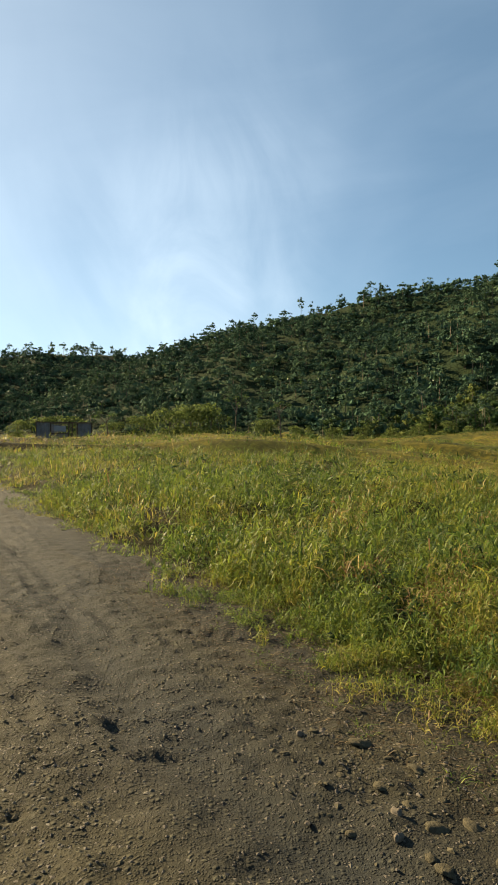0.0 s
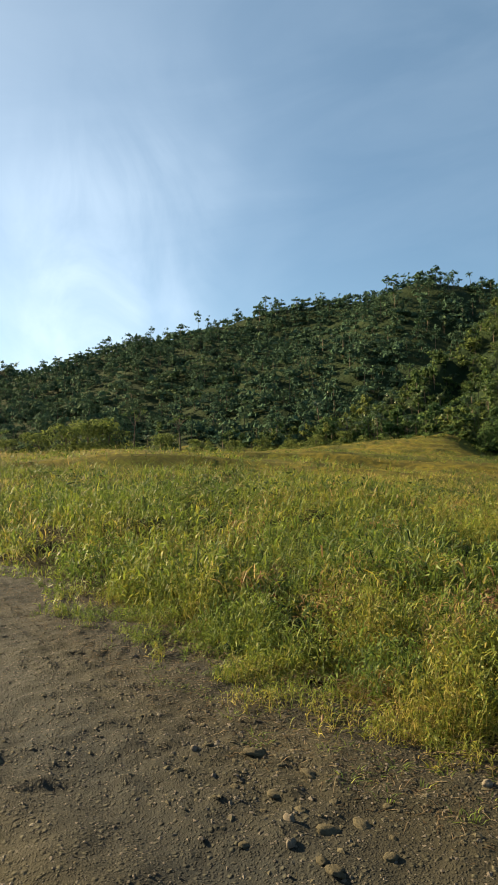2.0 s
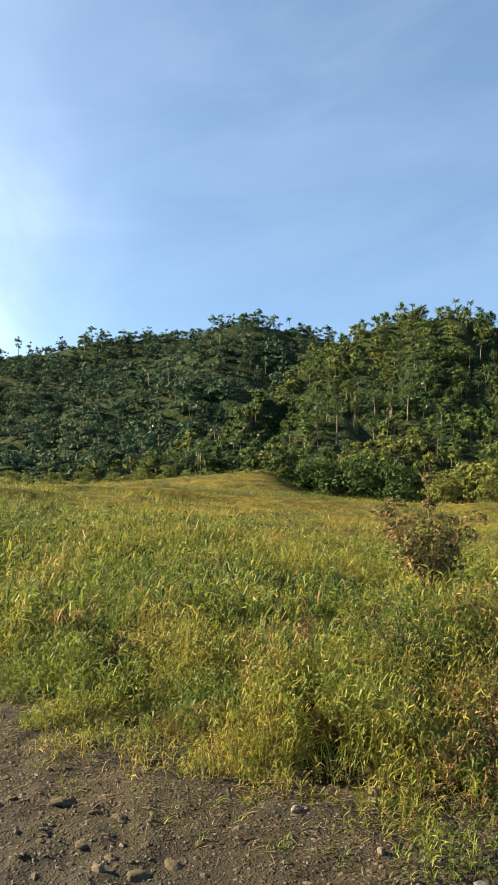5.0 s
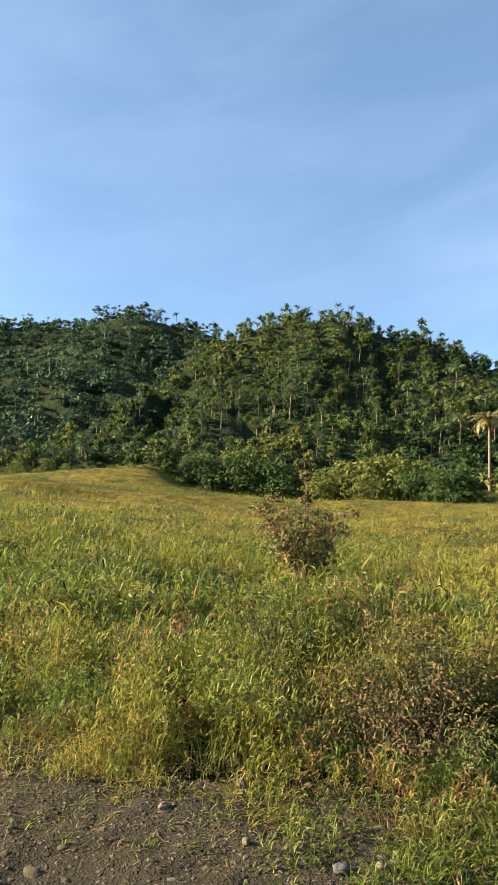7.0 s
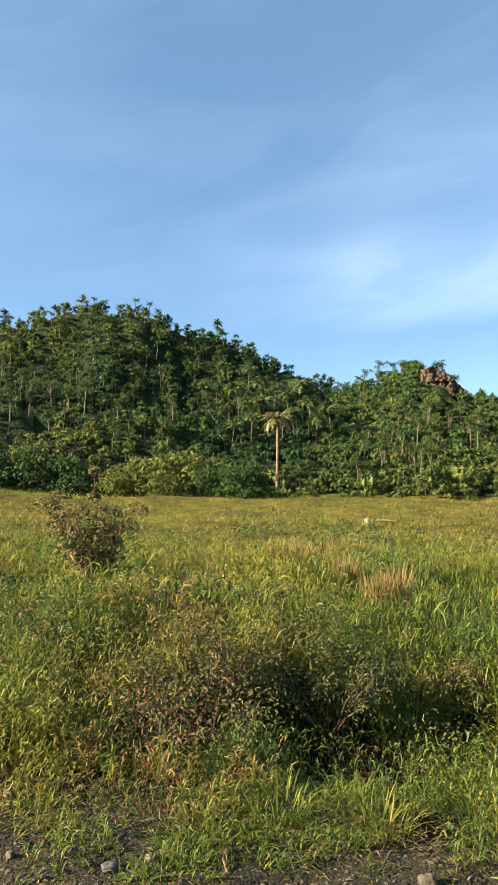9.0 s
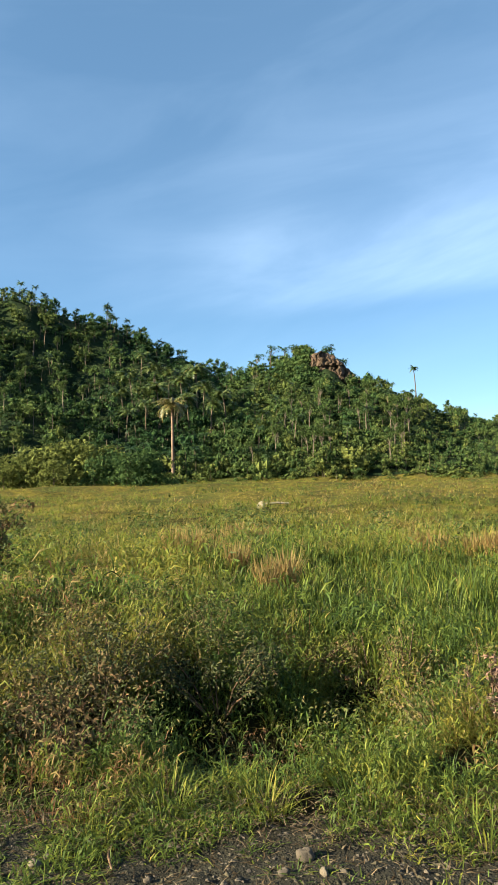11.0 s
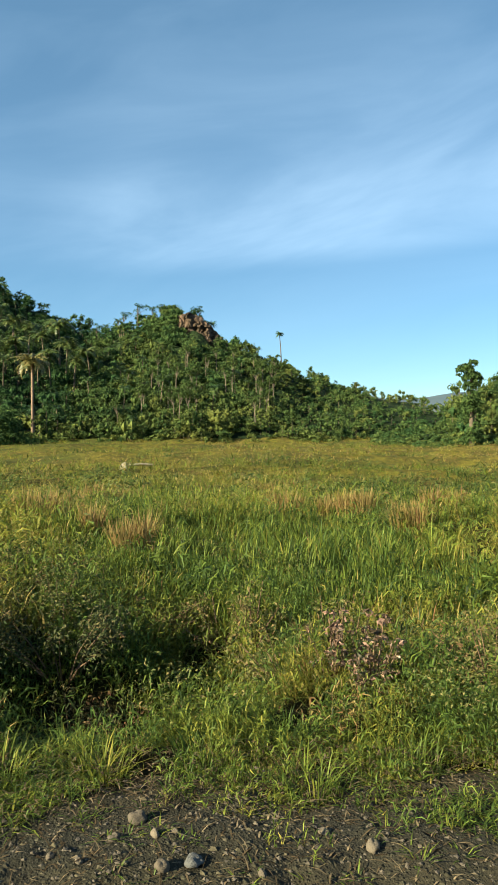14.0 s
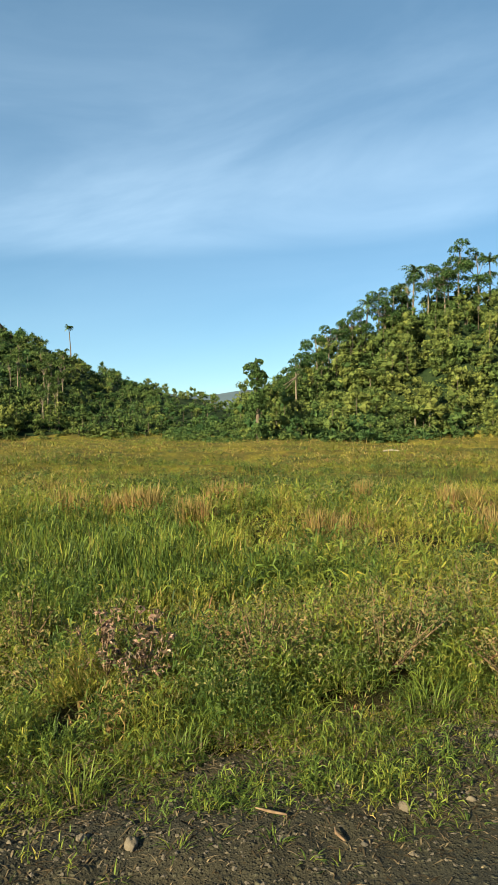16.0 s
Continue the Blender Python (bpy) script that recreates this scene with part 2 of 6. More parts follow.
GRASS = leaf_material("grass_blades", [(0.0, (0.030, 0.054, 0.014)), (0.22, (0.080, 0.130, 0.026)), (0.45, (0.152, 0.190, 0.030)), (0.64, (0.214, 0.196, 0.034)), (0.82, (0.330, 0.256, 0.100)), (1.0, (0.170, 0.082, 0.042))], 0.35, 0.55, 0.14, 0.17, glow=1.55)
# far-ridge leaves: the blue lift of haze is put into the colour
HAZY_LEAVES = leaf_material("hazy_ridge_leaves", [(0.0, (0.038, 0.080, 0.056)), (0.4, (0.076, 0.136, 0.078)), (1.0, (0.140, 0.190, 0.090))], 0.14, 0.85, 0.03, 0.15, 1.8)
LEAVES = leaf_material("forest_leaves", [(0.0, (0.024, 0.070, 0.031)), (0.35, (0.058, 0.120, 0.042)), (0.7, (0.112, 0.164, 0.048)), (1.0, (0.196, 0.226, 0.060))], 0.34, 0.75, 0.08, 0.24, 2.6)
WEEDS = leaf_material("weed_leaves", [(0.0, (0.026, 0.060, 0.026)), (0.4, (0.095, 0.135, 0.038)), (0.7, (0.180, 0.145, 0.062)), (1.0, (0.170, 0.085, 0.052))], 0.25, 0.6, 0.08, glow=1.4)
PALM = leaf_material("palm_fronds", [(0.0, (0.022, 0.062, 0.024)), (0.6, (0.085, 0.135, 0.034)), (1.0, (0.230, 0.170, 0.065))], 0.3, 0.4, 0.4)

m = Nodes("bark")
BARK = m.done(m.ramp(m.noise(3.0, 5), (0.3, (0.0445, 0.0342, 0.0239)), (0.7, (0.137, 0.116, 0.0889))), 0.9, m.bump(m.noise(14.0), 0.5, 0.02), 0.1)
m = Nodes("pale_bark")
PALE_BARK = m.done(m.ramp(m.noise(2.0, 5), (0.3, (0.0835, 0.0687, 0.0492)), (0.7, (0.167, 0.143, 0.114))), 0.85, m.bump(m.noise(11.0), 0.4, 0.02), 0.15)
m = Nodes("red_bark")
RED_BARK = m.done(m.ramp(m.noise(2.0, 5), (0.3, (0.095, 0.066, 0.046)), (0.7, (0.190, 0.140, 0.106))), 0.85, m.bump(m.noise(11.0), 0.4, 0.02), 0.15)
m = Nodes("dead_twig")
TWIG = m.done(m.ramp(m.noise(30.0, 3), (0.3, (0.0616, 0.0376, 0.0239)), (0.7, (0.164, 0.116, 0.0752))), 0.9, None, 0.1)

m = Nodes("shaded_field_soil")
big, small = m.noise(0.12, 4), m.noise(2.2, 6, 0.65)
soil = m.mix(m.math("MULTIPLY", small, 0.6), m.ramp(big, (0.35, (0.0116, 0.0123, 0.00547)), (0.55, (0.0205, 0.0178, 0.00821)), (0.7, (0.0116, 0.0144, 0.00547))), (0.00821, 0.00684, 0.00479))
fine_soil = m.noise(9.0, 6, 0.7)
big, small = m.noise(0.05, 5), m.noise(1.6, 6, 0.7)
turf = m.mix(m.ramp(m.noise(0.45, 5, 0.65), (0.42, (0, 0, 0)), (0.62, (0.8, 0.8, 0.8))), m.ramp(big, (0.36, (0.0547, 0.0739, 0.0164)), (0.46, (0.128, 0.117, 0.0190)), (0.56, (0.165, 0.134, 0.0240)), (0.68, (0.065, 0.0821, 0.0192))), (0.0581, 0.0452, 0.0164))
turf = m.mix(m.ramp(small, (0.40, (0.8, 0.8, 0.8)), (0.62, (0, 0, 0))), turf, (0.0376, 0.041, 0.0137))
# bare soil by the road, darkened for shade between blades; closed turf further out
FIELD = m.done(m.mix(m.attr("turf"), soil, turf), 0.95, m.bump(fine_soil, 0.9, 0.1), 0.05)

# hill ground, darkened to read as shaded undergrowth between the trees
m = Nodes("shaded_hill_soil")
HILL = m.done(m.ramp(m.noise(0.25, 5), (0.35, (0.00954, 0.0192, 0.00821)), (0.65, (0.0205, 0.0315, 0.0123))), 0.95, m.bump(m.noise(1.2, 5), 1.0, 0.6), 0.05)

m = Nodes("dirt_road")
patch, grain, fine = m.noise(0.75, 5, 0.6), m.noise(9.0, 6, 0.7), m.noise(70.0, 4, 0.7)
base = m.ramp(patch, (0.34, (0.0157, 0.0138, 0.0077)), (0.5, (0.0252, 0.0224, 0.0119)), (0.66, (0.0375, 0.0329, 0.0169)))
base = m.mix(m.ramp(m.noise(0.5, 4), (0.5, (0, 0, 0)), (0.62, (0.7, 0.7, 0.7))), base, (0.0305, 0.0266, 0.0165))
base = m.mix(m.math("MULTIPLY", m.attr("damp"), m.math("ADD", 0.6, m.math("MULTIPLY", grain, 0.9)), clamp=True), base, (0.0178, 0.0192, 0.0169))
base = m.mix(m.math("MULTIPLY", m.ramp(fine, (0.48, (0, 0, 0)), (0.70, (1, 1, 1))), m.math("SUBTRACT", 0.22, m.math("MULTIPLY", m.attr("damp"), 0.16))), base, (0.0938, 0.0894, 0.0555))
base = m.mix(m.math("MULTIPLY", m.ramp(grain, (0.3, (1, 1, 1)), (0.5, (0, 0, 0))), 0.6), base, (0.0197, 0.0176, 0.0123))
def pebbles(scale, share):
    """Bumps of single stones: a share of the cells carries one, each of its own height and tone."""
    v = m.add("ShaderNodeTexVoronoi", Scale=scale, Randomness=1.0)
    m.l.new(m.coord(), v.inputs["Vector"])
    rnd = m.n.new("ShaderNodeSeparateColor")
    m.l.new(v.outputs["Color"], rnd.inputs[0])
    here = m.math("MULTIPLY", m.math("GREATER_THAN", rnd.outputs["Red"], 1 - share), m.math("ADD", 0.35, rnd.outputs["Green"]))
    body = m.math("MULTIPLY", m.math("SUBTRACT", 0.48, v.outputs["Distance"], True), 2.0)
    return m.math("MULTIPLY", body, here), rnd.outputs["Blue"]


big_p, big_tone = pebbles(34.0, 0.45)
small_p, _ = pebbles(80.0, 0.6)
where = m.ramp(m.noise(1.7, 4), (0.36, (0.55, 0.55, 0.55)), (0.60, (1, 1, 1)))
stony = m.math("MULTIPLY", m.math("GREATER_THAN", m.math("MAXIMUM", big_p, m.math("MULTIPLY", small_p, 0.8)), 0.22), where)
base = m.mix(m.math("MULTIPLY", stony, 0.55), base, m.ramp(big_tone, (0.2, (0.0257, 0.025, 0.0154)), (0.6, (0.0534, 0.0511, 0.0318)), (0.95, (0.104, 0.1, 0.0667))))
base = m.mix(m.math("MULTIPLY", m.attr("damp"), 0.4, True), base, (0.0178, 0.0192, 0.0169))
stones = m.math("MULTIPLY", m.math("ADD", m.math("MULTIPLY", big_p, 0.8), m.math("MULTIPLY", small_p, 0.8)), where)
high = m.math("ADD", m.math("ADD", m.math("MULTIPLY", grain, 0.55), m.math("MULTIPLY", fine, 0.3)), stones)
ROAD = m.done(base, 0.9, m.bump(high, 1.0, 0.03), 0.15)

m = Nodes("pebble_stone")
obj = m.n.new("ShaderNodeObjectInfo").outputs["Random"]
tone = m.math("ADD", m.math("MULTIPLY", m.island(), 0.5), m.math("MULTIPLY", obj, 0.5))
c = m.ramp(tone, (0.2, (0.046, 0.039, 0.029)), (0.5, (0.078, 0.064, 0.046)), (0.78, (0.132, 0.110, 0.080)))
c = m.mix(m.math("MULTIPLY", m.noise(22.0, 5), 0.55), c, (0.0954, 0.0821, 0.0684))
STONE = m.done(c, 0.8, m.bump(m.noise(45.0, 5), 0.5, 0.008), 0.25)
m = Nodes("slate_stone")
SLATE = m.done(m.ramp(m.noise(10.0, 5), (0.3, (0.0513, 0.0547, 0.0581)), (0.7, (0.103, 0.103, 0.099))), 0.75, m.bump(m.noise(40.0, 5), 0.6, 0.01), 0.3)
m = Nodes("cliff_rock")
stretch = m.n.new("ShaderNodeMapping")
stretch.inputs["Scale"].default_value = (1.0, 1.0, 0.22)
m.l.new(m.coord(), stretch.inputs["Vector"])
CLIFF = m.done(m.ramp(m.noise(0.55, 6, 0.65, stretch.outputs[0]), (0.34, (0.0200, 0.0200, 0.0130)), (0.5, (0.0620, 0.0450, 0.0320)), (0.66, (0.1500, 0.1050, 0.0800))), 0.9, m.bump(m.noise(0.8, 7, 0.7), 1.0, 0.8), 0.1)
# the blue haze of distance is put into this base colour
m = Nodes("hazy_far_mountain")
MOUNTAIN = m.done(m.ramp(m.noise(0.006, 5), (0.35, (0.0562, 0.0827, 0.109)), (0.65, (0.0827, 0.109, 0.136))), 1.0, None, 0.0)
m = Nodes("grey_sheet")
SHEET = m.done(m.ramp(m.noise(1.6, 5), (0.3, (0.0752, 0.0752, 0.0787)), (0.7, (0.144, 0.144, 0.15))), 0.7, None, 0.3)
m = Nodes("old_timber")
TIMBER = m.done(m.ramp(m.noise(5.0, 5), (0.3, (0.0342, 0.026, 0.0192)), (0.7, (0.0821, 0.0616, 0.0445))), 0.9, None, 0.1)

# ---- the lie of the land ----
CX, CY = 0.55, -0.3
EDGE_Y = [-30, -8, -1.8, -0.5, 0.4, 1.0, 1.6, 2.15, 3.0, 3.6, 4.4, 5.5, 6.5, 8.0, 10.5, 15.0, 20.5, 40, 90]
EDGE_X = [9.0, 5.0, 3.85, 3.5, 3.3, 3.05, 2.8, 2.5, 2.0, 1.78, 1.42, 1.05, 0.6, 0.04, -1.1, -2.9, -5.0, -13, -34]


def off_road(x, y):
    """Metres from the road's edge into the field (minus: on the road)."""
    return (np.asarray(x) - np.interp(y, EDGE_Y, EDGE_X)) * 0.88


def place(az, r):
    return CX + r * np.sin(np.radians(az)), CY + r * np.cos(np.radians(az))


# crests of the hills: bearing, distance, height
HILLS = {
    "far_ridge": ([(-48, 430, 44), (-25, 425, 48), (-6, 415, 48), (0, 395, 45), (5, 360, 61), (11, 340, 67.5), (17, 325, 65), (22, 315, 69), (28, 300, 77.5), (32, 290, 67), (37, 280, 58), (48, 270, 50)], 150.0),
    "near_hill": ([(36, 214, 46), (38, 214, 50.8), (43, 212, 55.8), (48, 212, 49.0), (52, 214, 49.3), (55, 218, 45.5), (58, 222, 32)], 92.0),
    "spur": ([(43, 212, 53), (37, 205, 45), (31.5, 188, 32), (29, 176, 24), (27, 166, 15.5), (25.4, 158, 8), (24.2, 152, 3)], 24.0),
    "rib": ([(45, 211, 51), (46.5, 192, 43), (48, 172, 31), (49.2, 155, 19), (50, 142, 8), (50.4, 134, 2)], 26.0),
    "cone_hill": ([(57, 235, 25), (61, 222, 24.5), (64, 200, 32.3), (66.5, 190, 35.2), (68.4, 187, 34.6), (69.6, 186, 32.6), (71.5, 186, 24.5), (73, 186, 22.0), (75, 186, 20.2), (77.5, 186, 18.0), (79, 186, 14.0), (81, 187, 7.5), (83, 190, 0.5)], 68.0),
    "side_hill": ([(94.2, 106, 0), (95.5, 110, 1), (97, 114, 5), (99.5, 120, 12), (102, 124, 18.5), (105, 127, 22.5), (109, 128, 25), (120, 130, 26), (135, 132, 24)], 28.0),
}


def ridge_height(x, y, name):
    crest, width = HILLS[name]
    best = np.zeros(np.shape(x))
    pts = [(*place(a, r), h) for a, r, h in crest]
    for (x0, y0, h0), (x1, y1, h1) in zip(pts, pts[1:]):
        dx, dy = x1 - x0, y1 - y0
        t = np.clip(((x - x0) * dx + (y - y0) * dy) / (dx * dx + dy * dy), 0, 1)
        d = np.hypot(x - x0 - t * dx, y - y0 - t * dy) / width
        h = h0 + t * (h1 - h0)
        best = np.maximum(best, h * np.clip(1 - d, 0, 1) ** 1.15)
    if name == "near_hill":
        best = best * step(22, 34, np.degrees(np.arctan2(x - CX, y - CY)))
    return best


def lush(x, y):
    """The flat patch of fresh grass beside the road, 0 to 1."""
    return np.exp(-((((x - 9.0) / 3.0) ** 2 + ((y - 1.6) / 2.5) ** 2) ** 1.5))


def rank(x, y):
    """Patches of dark green sedge, and a hollow whose shade is tinted in, 0 to 1."""
    return np.clip(np.exp(-(((x - 4.7) / 1.5) ** 2 + ((y - 6.7) / 2.3) ** 2)) + np.exp(-(((x - 5.0) / 0.85) ** 2 + ((y - 1.05) / 0.58) ** 2)), 0, 1)


def bank(x, y):
    """Low earth banks between the old field plots, 0 to 1."""
    r, az = np.hypot(x - CX, y - CY), np.degrees(np.arctan2(x - CX, y - CY))
    rr = r + (fbm(x, y, 26.0, 101, 2) - 0.5) * 16
    here = step(0.34, 0.50, fbm(x, y, 19.0, 103, 2))
    return here * np.max([np.exp(-(((rr - q) / (0.7 + 0.012 * q)) ** 2)) for q in (21, 29, 40, 54, 70, 88, 106, 121)], axis=0) * step(17, 22, r) * (1 - step(128, 140, r)) * step(2, 8, off_road(x, y))


def knoll(r, az, x, y):
    """The grassy knoll under the wooded hill, its face worn into ledges."""
    h = 3.5 * np.exp(-(((r - 126) / 16) ** 2 + ((az - 29.6) / np.where(az < 29.6, 10.0, 2.4)) ** 2))
    n = h / 0.62 + 0.7 * fbm(x, y, 22.0, 121, 2)
    f = n - np.floor(n)
    return h + 0.62 * 0.75 * (step(0.68, 0.93, f) - f) * step(0.2, 0.7, h)


def ledge(x, y):
    """The steep risers of the knoll's ledges, 0 to 1."""
    r, az = np.hypot(x - CX, y - CY), np.degrees(np.arctan2(x - CX, y - CY))
    h = 3.5 * np.exp(-(((r - 126) / 16) ** 2 + ((az - 29.6) / np.where(az < 29.6, 10.0, 2.4)) ** 2))
    n = h / 0.62 + 0.7 * fbm(x, y, 22.0, 121, 2)
    f = n - np.floor(n)
    return step(0.55, 0.7, f) * step(1.0, 0.9, f) * step(0.25, 0.6, h) * step(0.40, 0.52, fbm(x, y, 9.0, 123, 2))


def riser(x, y, r0, az0, az1, wide, seed):
    """A step up in the field along a winding line: how far up it one is, 0 to 1, fading out at both ends."""
    r, az = np.hypot(x - CX, y - CY), np.degrees(np.arctan2(x - CX, y - CY))
    rr = r - r0 - 3.0 * (fbm(az * 1.0, r * 0.0, 9.0, seed, 2) - 0.5)
    return np.clip(rr / wide, 0, 1), step(az0 - 5, az0, az) * step(az1, az1 - 11, az), rr


# the last step is added for the shaded strip of grass below the hills
STEPS = ((45, -19, 23, 0.9, 131, 0.62, 34), (57, 15, 42, 0.8, 133, 0.42, 12), (68, 18, 47, 0.8, 135, 0.40, 14), (31, 22, 47, 0.8, 137, 0.26, 9), (97, 47, 76, 1.0, 139, 0.55, 14))


def terrace(x, y):
    """Worn steps between the old plots: each rises and then levels out again behind."""
    z = 0
    for r0, az0, az1, wide, seed, rise, back in STEPS:
        up, here, rr = riser(x, y, r0, az0, az1, wide, seed)
        z = z + rise * up * here * (1 - step(wide, wide + back, rr))
    return z


def steep(x, y):
    """The faces of those steps, 0 to 1."""
    t = 0
    for r0, az0, az1, wide, seed, rise, back in STEPS:
        up, here, rr = riser(x, y, r0, az0, az1, wide, seed)
        t = np.maximum(t, here * np.exp(-(((up - 0.5) / 0.45) ** 4)) * (0.45 + 0.55 * step(0.30, 0.44, fbm(x, y, 9.0, seed + 1, 2))))
    return t


def land(x, y, rough=True):
    """Height of the ground."""
    x, y = np.asarray(x, float), np.asarray(y, float)
    r, az = np.hypot(x - CX, y - CY), np.degrees(np.arctan2(x - CX, y - CY))
    d = off_road(x, y)
    far = np.clip(r / 95, 0, 1.6)
    left = 1 - step(18, 50, np.abs(az + 2))
    z = -1.0 * step(3, 30, r) * (1 - left) + left * far * 1.7
    z = z + knoll(r, az, x, y) + terrace(x, y)
    z = np.where(d > 0, z, z * step(12, 60, r)) * step(0.0, 2.5, np.abs(d) + 0.02 * r)
    if rough:
        z = z + (fbm(x, y, 5.0, 2) - 0.5) * 0.25 * step(0.4, 4, d) * (1 - step(100, 140, r)) + (fbm(x, y, 1.2, 5) - 0.5) * 0.06 * step(0.0, 0.6, d)
        z = z + (fbm(x, y, 11.0, 19, 2) - 0.5) * 1.6 * step(12, 28, r) * (1 - step(85, 110, r)) * step(1, 8, d)
        z = z + 0.30 * bank(x, y)
        low = step(3.6, 2.0, y) * step(9.0, 6.0, d)
        z = z - low * (0.58 * step(0.3, 1.2, y) * np.exp(-(((d - 1.35) / 0.42) ** 2)) + 0.18 * step(1.0, 2.4, d))
        z = z - 0.38 * np.exp(-(((x - 4.2) / 0.45) ** 2 + ((y - 1.75) / 0.38) ** 2))
        z = z - 0.36 * np.exp(-(((x - 4.72) / 0.55) ** 2 + ((y - 0.88) / 0.40) ** 2)) - 0.34 * np.exp(-(((x - 5.35) / 0.6) ** 2 + ((y - 1.25) / 0.42) ** 2))
        z = z + (fbm(x, y, 1.5, 13, 2) - 0.42) * 0.55 * (1 - 0.85 * lush(x, y)) * step(0.5, 1.9, d) * (1 - step(14, 30, r))
    hill = np.zeros(np.shape(x))
    for name in HILLS:
        hill = np.maximum(hill, ridge_height(x, y, name))
    if rough:
        hill = hill * (0.9 + 0.2 * fbm(x, y, 34.0, 8)) + step(2, 10, hill) * (fbm(x, y, 14.0, 11) - 0.5) * 4.0
        hill = hill - step(6, 18, hill) * step(340, 120, r) * 3.0 * step(0.62, 0.30, np.abs(fbm(az * 9, r * 0.22, 30.0, 12, 2) - 0.5) * 5)
    return z + hill


def hill_at(x, y):
    return np.max([ridge_height(x, y, n) for n in HILLS], axis=0)


# ---- ground ----
az_fine = np.arange(-30, 125, 0.8)
az_all = np.r_[az_fine, np.arange(125, 330, 5.0)]
rings = np.r_[0.0, np.geomspace(0.6, 22, 90), np.linspace(22.7, 100, 112), np.linspace(100.6, 140, 64), np.linspace(142, 460, 100), np.geomspace(480, 4500, 14)]
A, R = np.meshgrid(az_all, rings)
gx, gy = place(A, R)
gz = land(gx, gy) - 0.03 - 0.12 * step(0.1, -0.3, off_road(gx, gy)) * step(-7.3, -6.6, off_road(gx, gy))
gz = np.where(R > 470, np.minimum(gz, 0) - 2, gz)
na, nr = len(az_all), len(rings)
ii, jj = np.meshgrid(np.arange(nr - 1), np.arange(na), indexing="ij")
k0, k1 = (ii * na + jj).ravel(), (ii * na + (jj + 1) % na).ravel()
quads = np.stack([k0, k1, k1 + na, k0 + na], 1)
hilly = (hill_at(gx, gy) > 0.8).ravel()[k0]
gp = np.stack([gx.ravel(), gy.ravel(), gz.ravel()], 1)
away = off_road(gx, gy)
turf_share = step(4, 15, away + 4 * (fbm(gx, gy, 3.0, 15) - 0.5)) * 0.9 + 0.1
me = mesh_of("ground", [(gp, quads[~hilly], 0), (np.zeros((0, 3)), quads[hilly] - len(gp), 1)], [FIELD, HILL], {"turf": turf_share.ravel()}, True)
ground = tagged(new("ground", me), "grassy field and wooded hill slopes of brown soil", "ground", kind="structure")

def road_relief(x, y, d):
    """Height of the road's worn surface: ruts, washed hollows, streaks along the wheels, clods."""
    z = (fbm(x, y, 0.6, 31, 3) - 0.5) * 0.060 + (vnoise(x, y, 0.11, 33) - 0.5) * 0.026
    z = z + (vnoise(d, y * 0.12, 0.09, 35) - 0.5) * 0.022 * step(-0.5, -0.9, d)
    clod = step(0.56, 0.80, vnoise(x, y, 0.055, 37)) * step(0.40, 0.60, fbm(x, y, 0.7, 95))
    z = z + 0.013 * clod + (vnoise(x, y, 0.03, 39) - 0.5) * 0.010
    return z - 0.045 * np.exp(-(((d + 1.25 + 0.12 * np.sin(y * 0.5)) / 0.24) ** 2)) - 0.035 * np.exp(-(((d + 2.9) / 0.26) ** 2))


def verge_z(x, y, d):
    """The road's worn surface, running out under the turf."""
    k = step(0.0, 0.45, d)
    return (0.012 + road_relief(x, y, d) + land(x, y, False)) * (1 - k) + (land(x, y) - 0.05) * k


# the dirt road: wheel ruts, washed-out hollows and a ragged edge
ys = np.r_[np.arange(-9, -2.4, 0.12), np.arange(-2.4, 6.0, 0.036), np.arange(6, 10, 0.06), np.arange(10, 22, 0.14), np.arange(22, 60, 0.5)]
us = np.r_[np.arange(-7.0, -2.7, 0.2), np.arange(-2.7, 0.3, 0.028), np.arange(0.3, 0.95, 0.08)]
U, Y = np.meshgrid(us, ys)
ragged = (fbm(Y, U * 0, 1.3, 21) - 0.5) * 0.7
X = np.interp(Y, EDGE_Y, EDGE_X) + U / 0.88 + ragged * step(-1.2, 0.0, U)
RD = U
Z = verge_z(X, Y, off_road(X, Y)) - 0.1 * step(-6.0, -7.0, RD)
damp = np.exp(-(((RD + 1.2 + 0.15 * np.sin(Y * 0.45)) / 0.40) ** 2)) * (0.65 + 0.45 * step(0.35, 0.6, fbm(X, Y, 1.4, 41))) + 0.45 * np.exp(-(((RD + 0.15) / 0.22) ** 2))
damp = np.clip(damp + 0.25 * step(3.5, 6.5, Y) + 0.7 * step(4.5, 8, Y) * step(0.42, 0.58, vnoise(RD, Y * 0.1, 0.22, 43)) * step(-0.2, -0.5, RD), 0, 1)
nu = len(us)
ii, jj = np.meshgrid(np.arange(len(ys) - 1), np.arange(nu - 1), indexing="ij")
k0 = (ii * nu + jj).ravel()
me = mesh_of("road", [(np.stack([X.ravel(), Y.ravel(), Z.ravel()], 1), np.stack([k0, k0 + 1, k0 + nu + 1, k0 + nu], 1), 0)], ROAD, {"damp": damp.ravel()}, True)
tagged(new("road", me), "rutted brown dirt road with damp gravel tracks", "road", kind="structure")

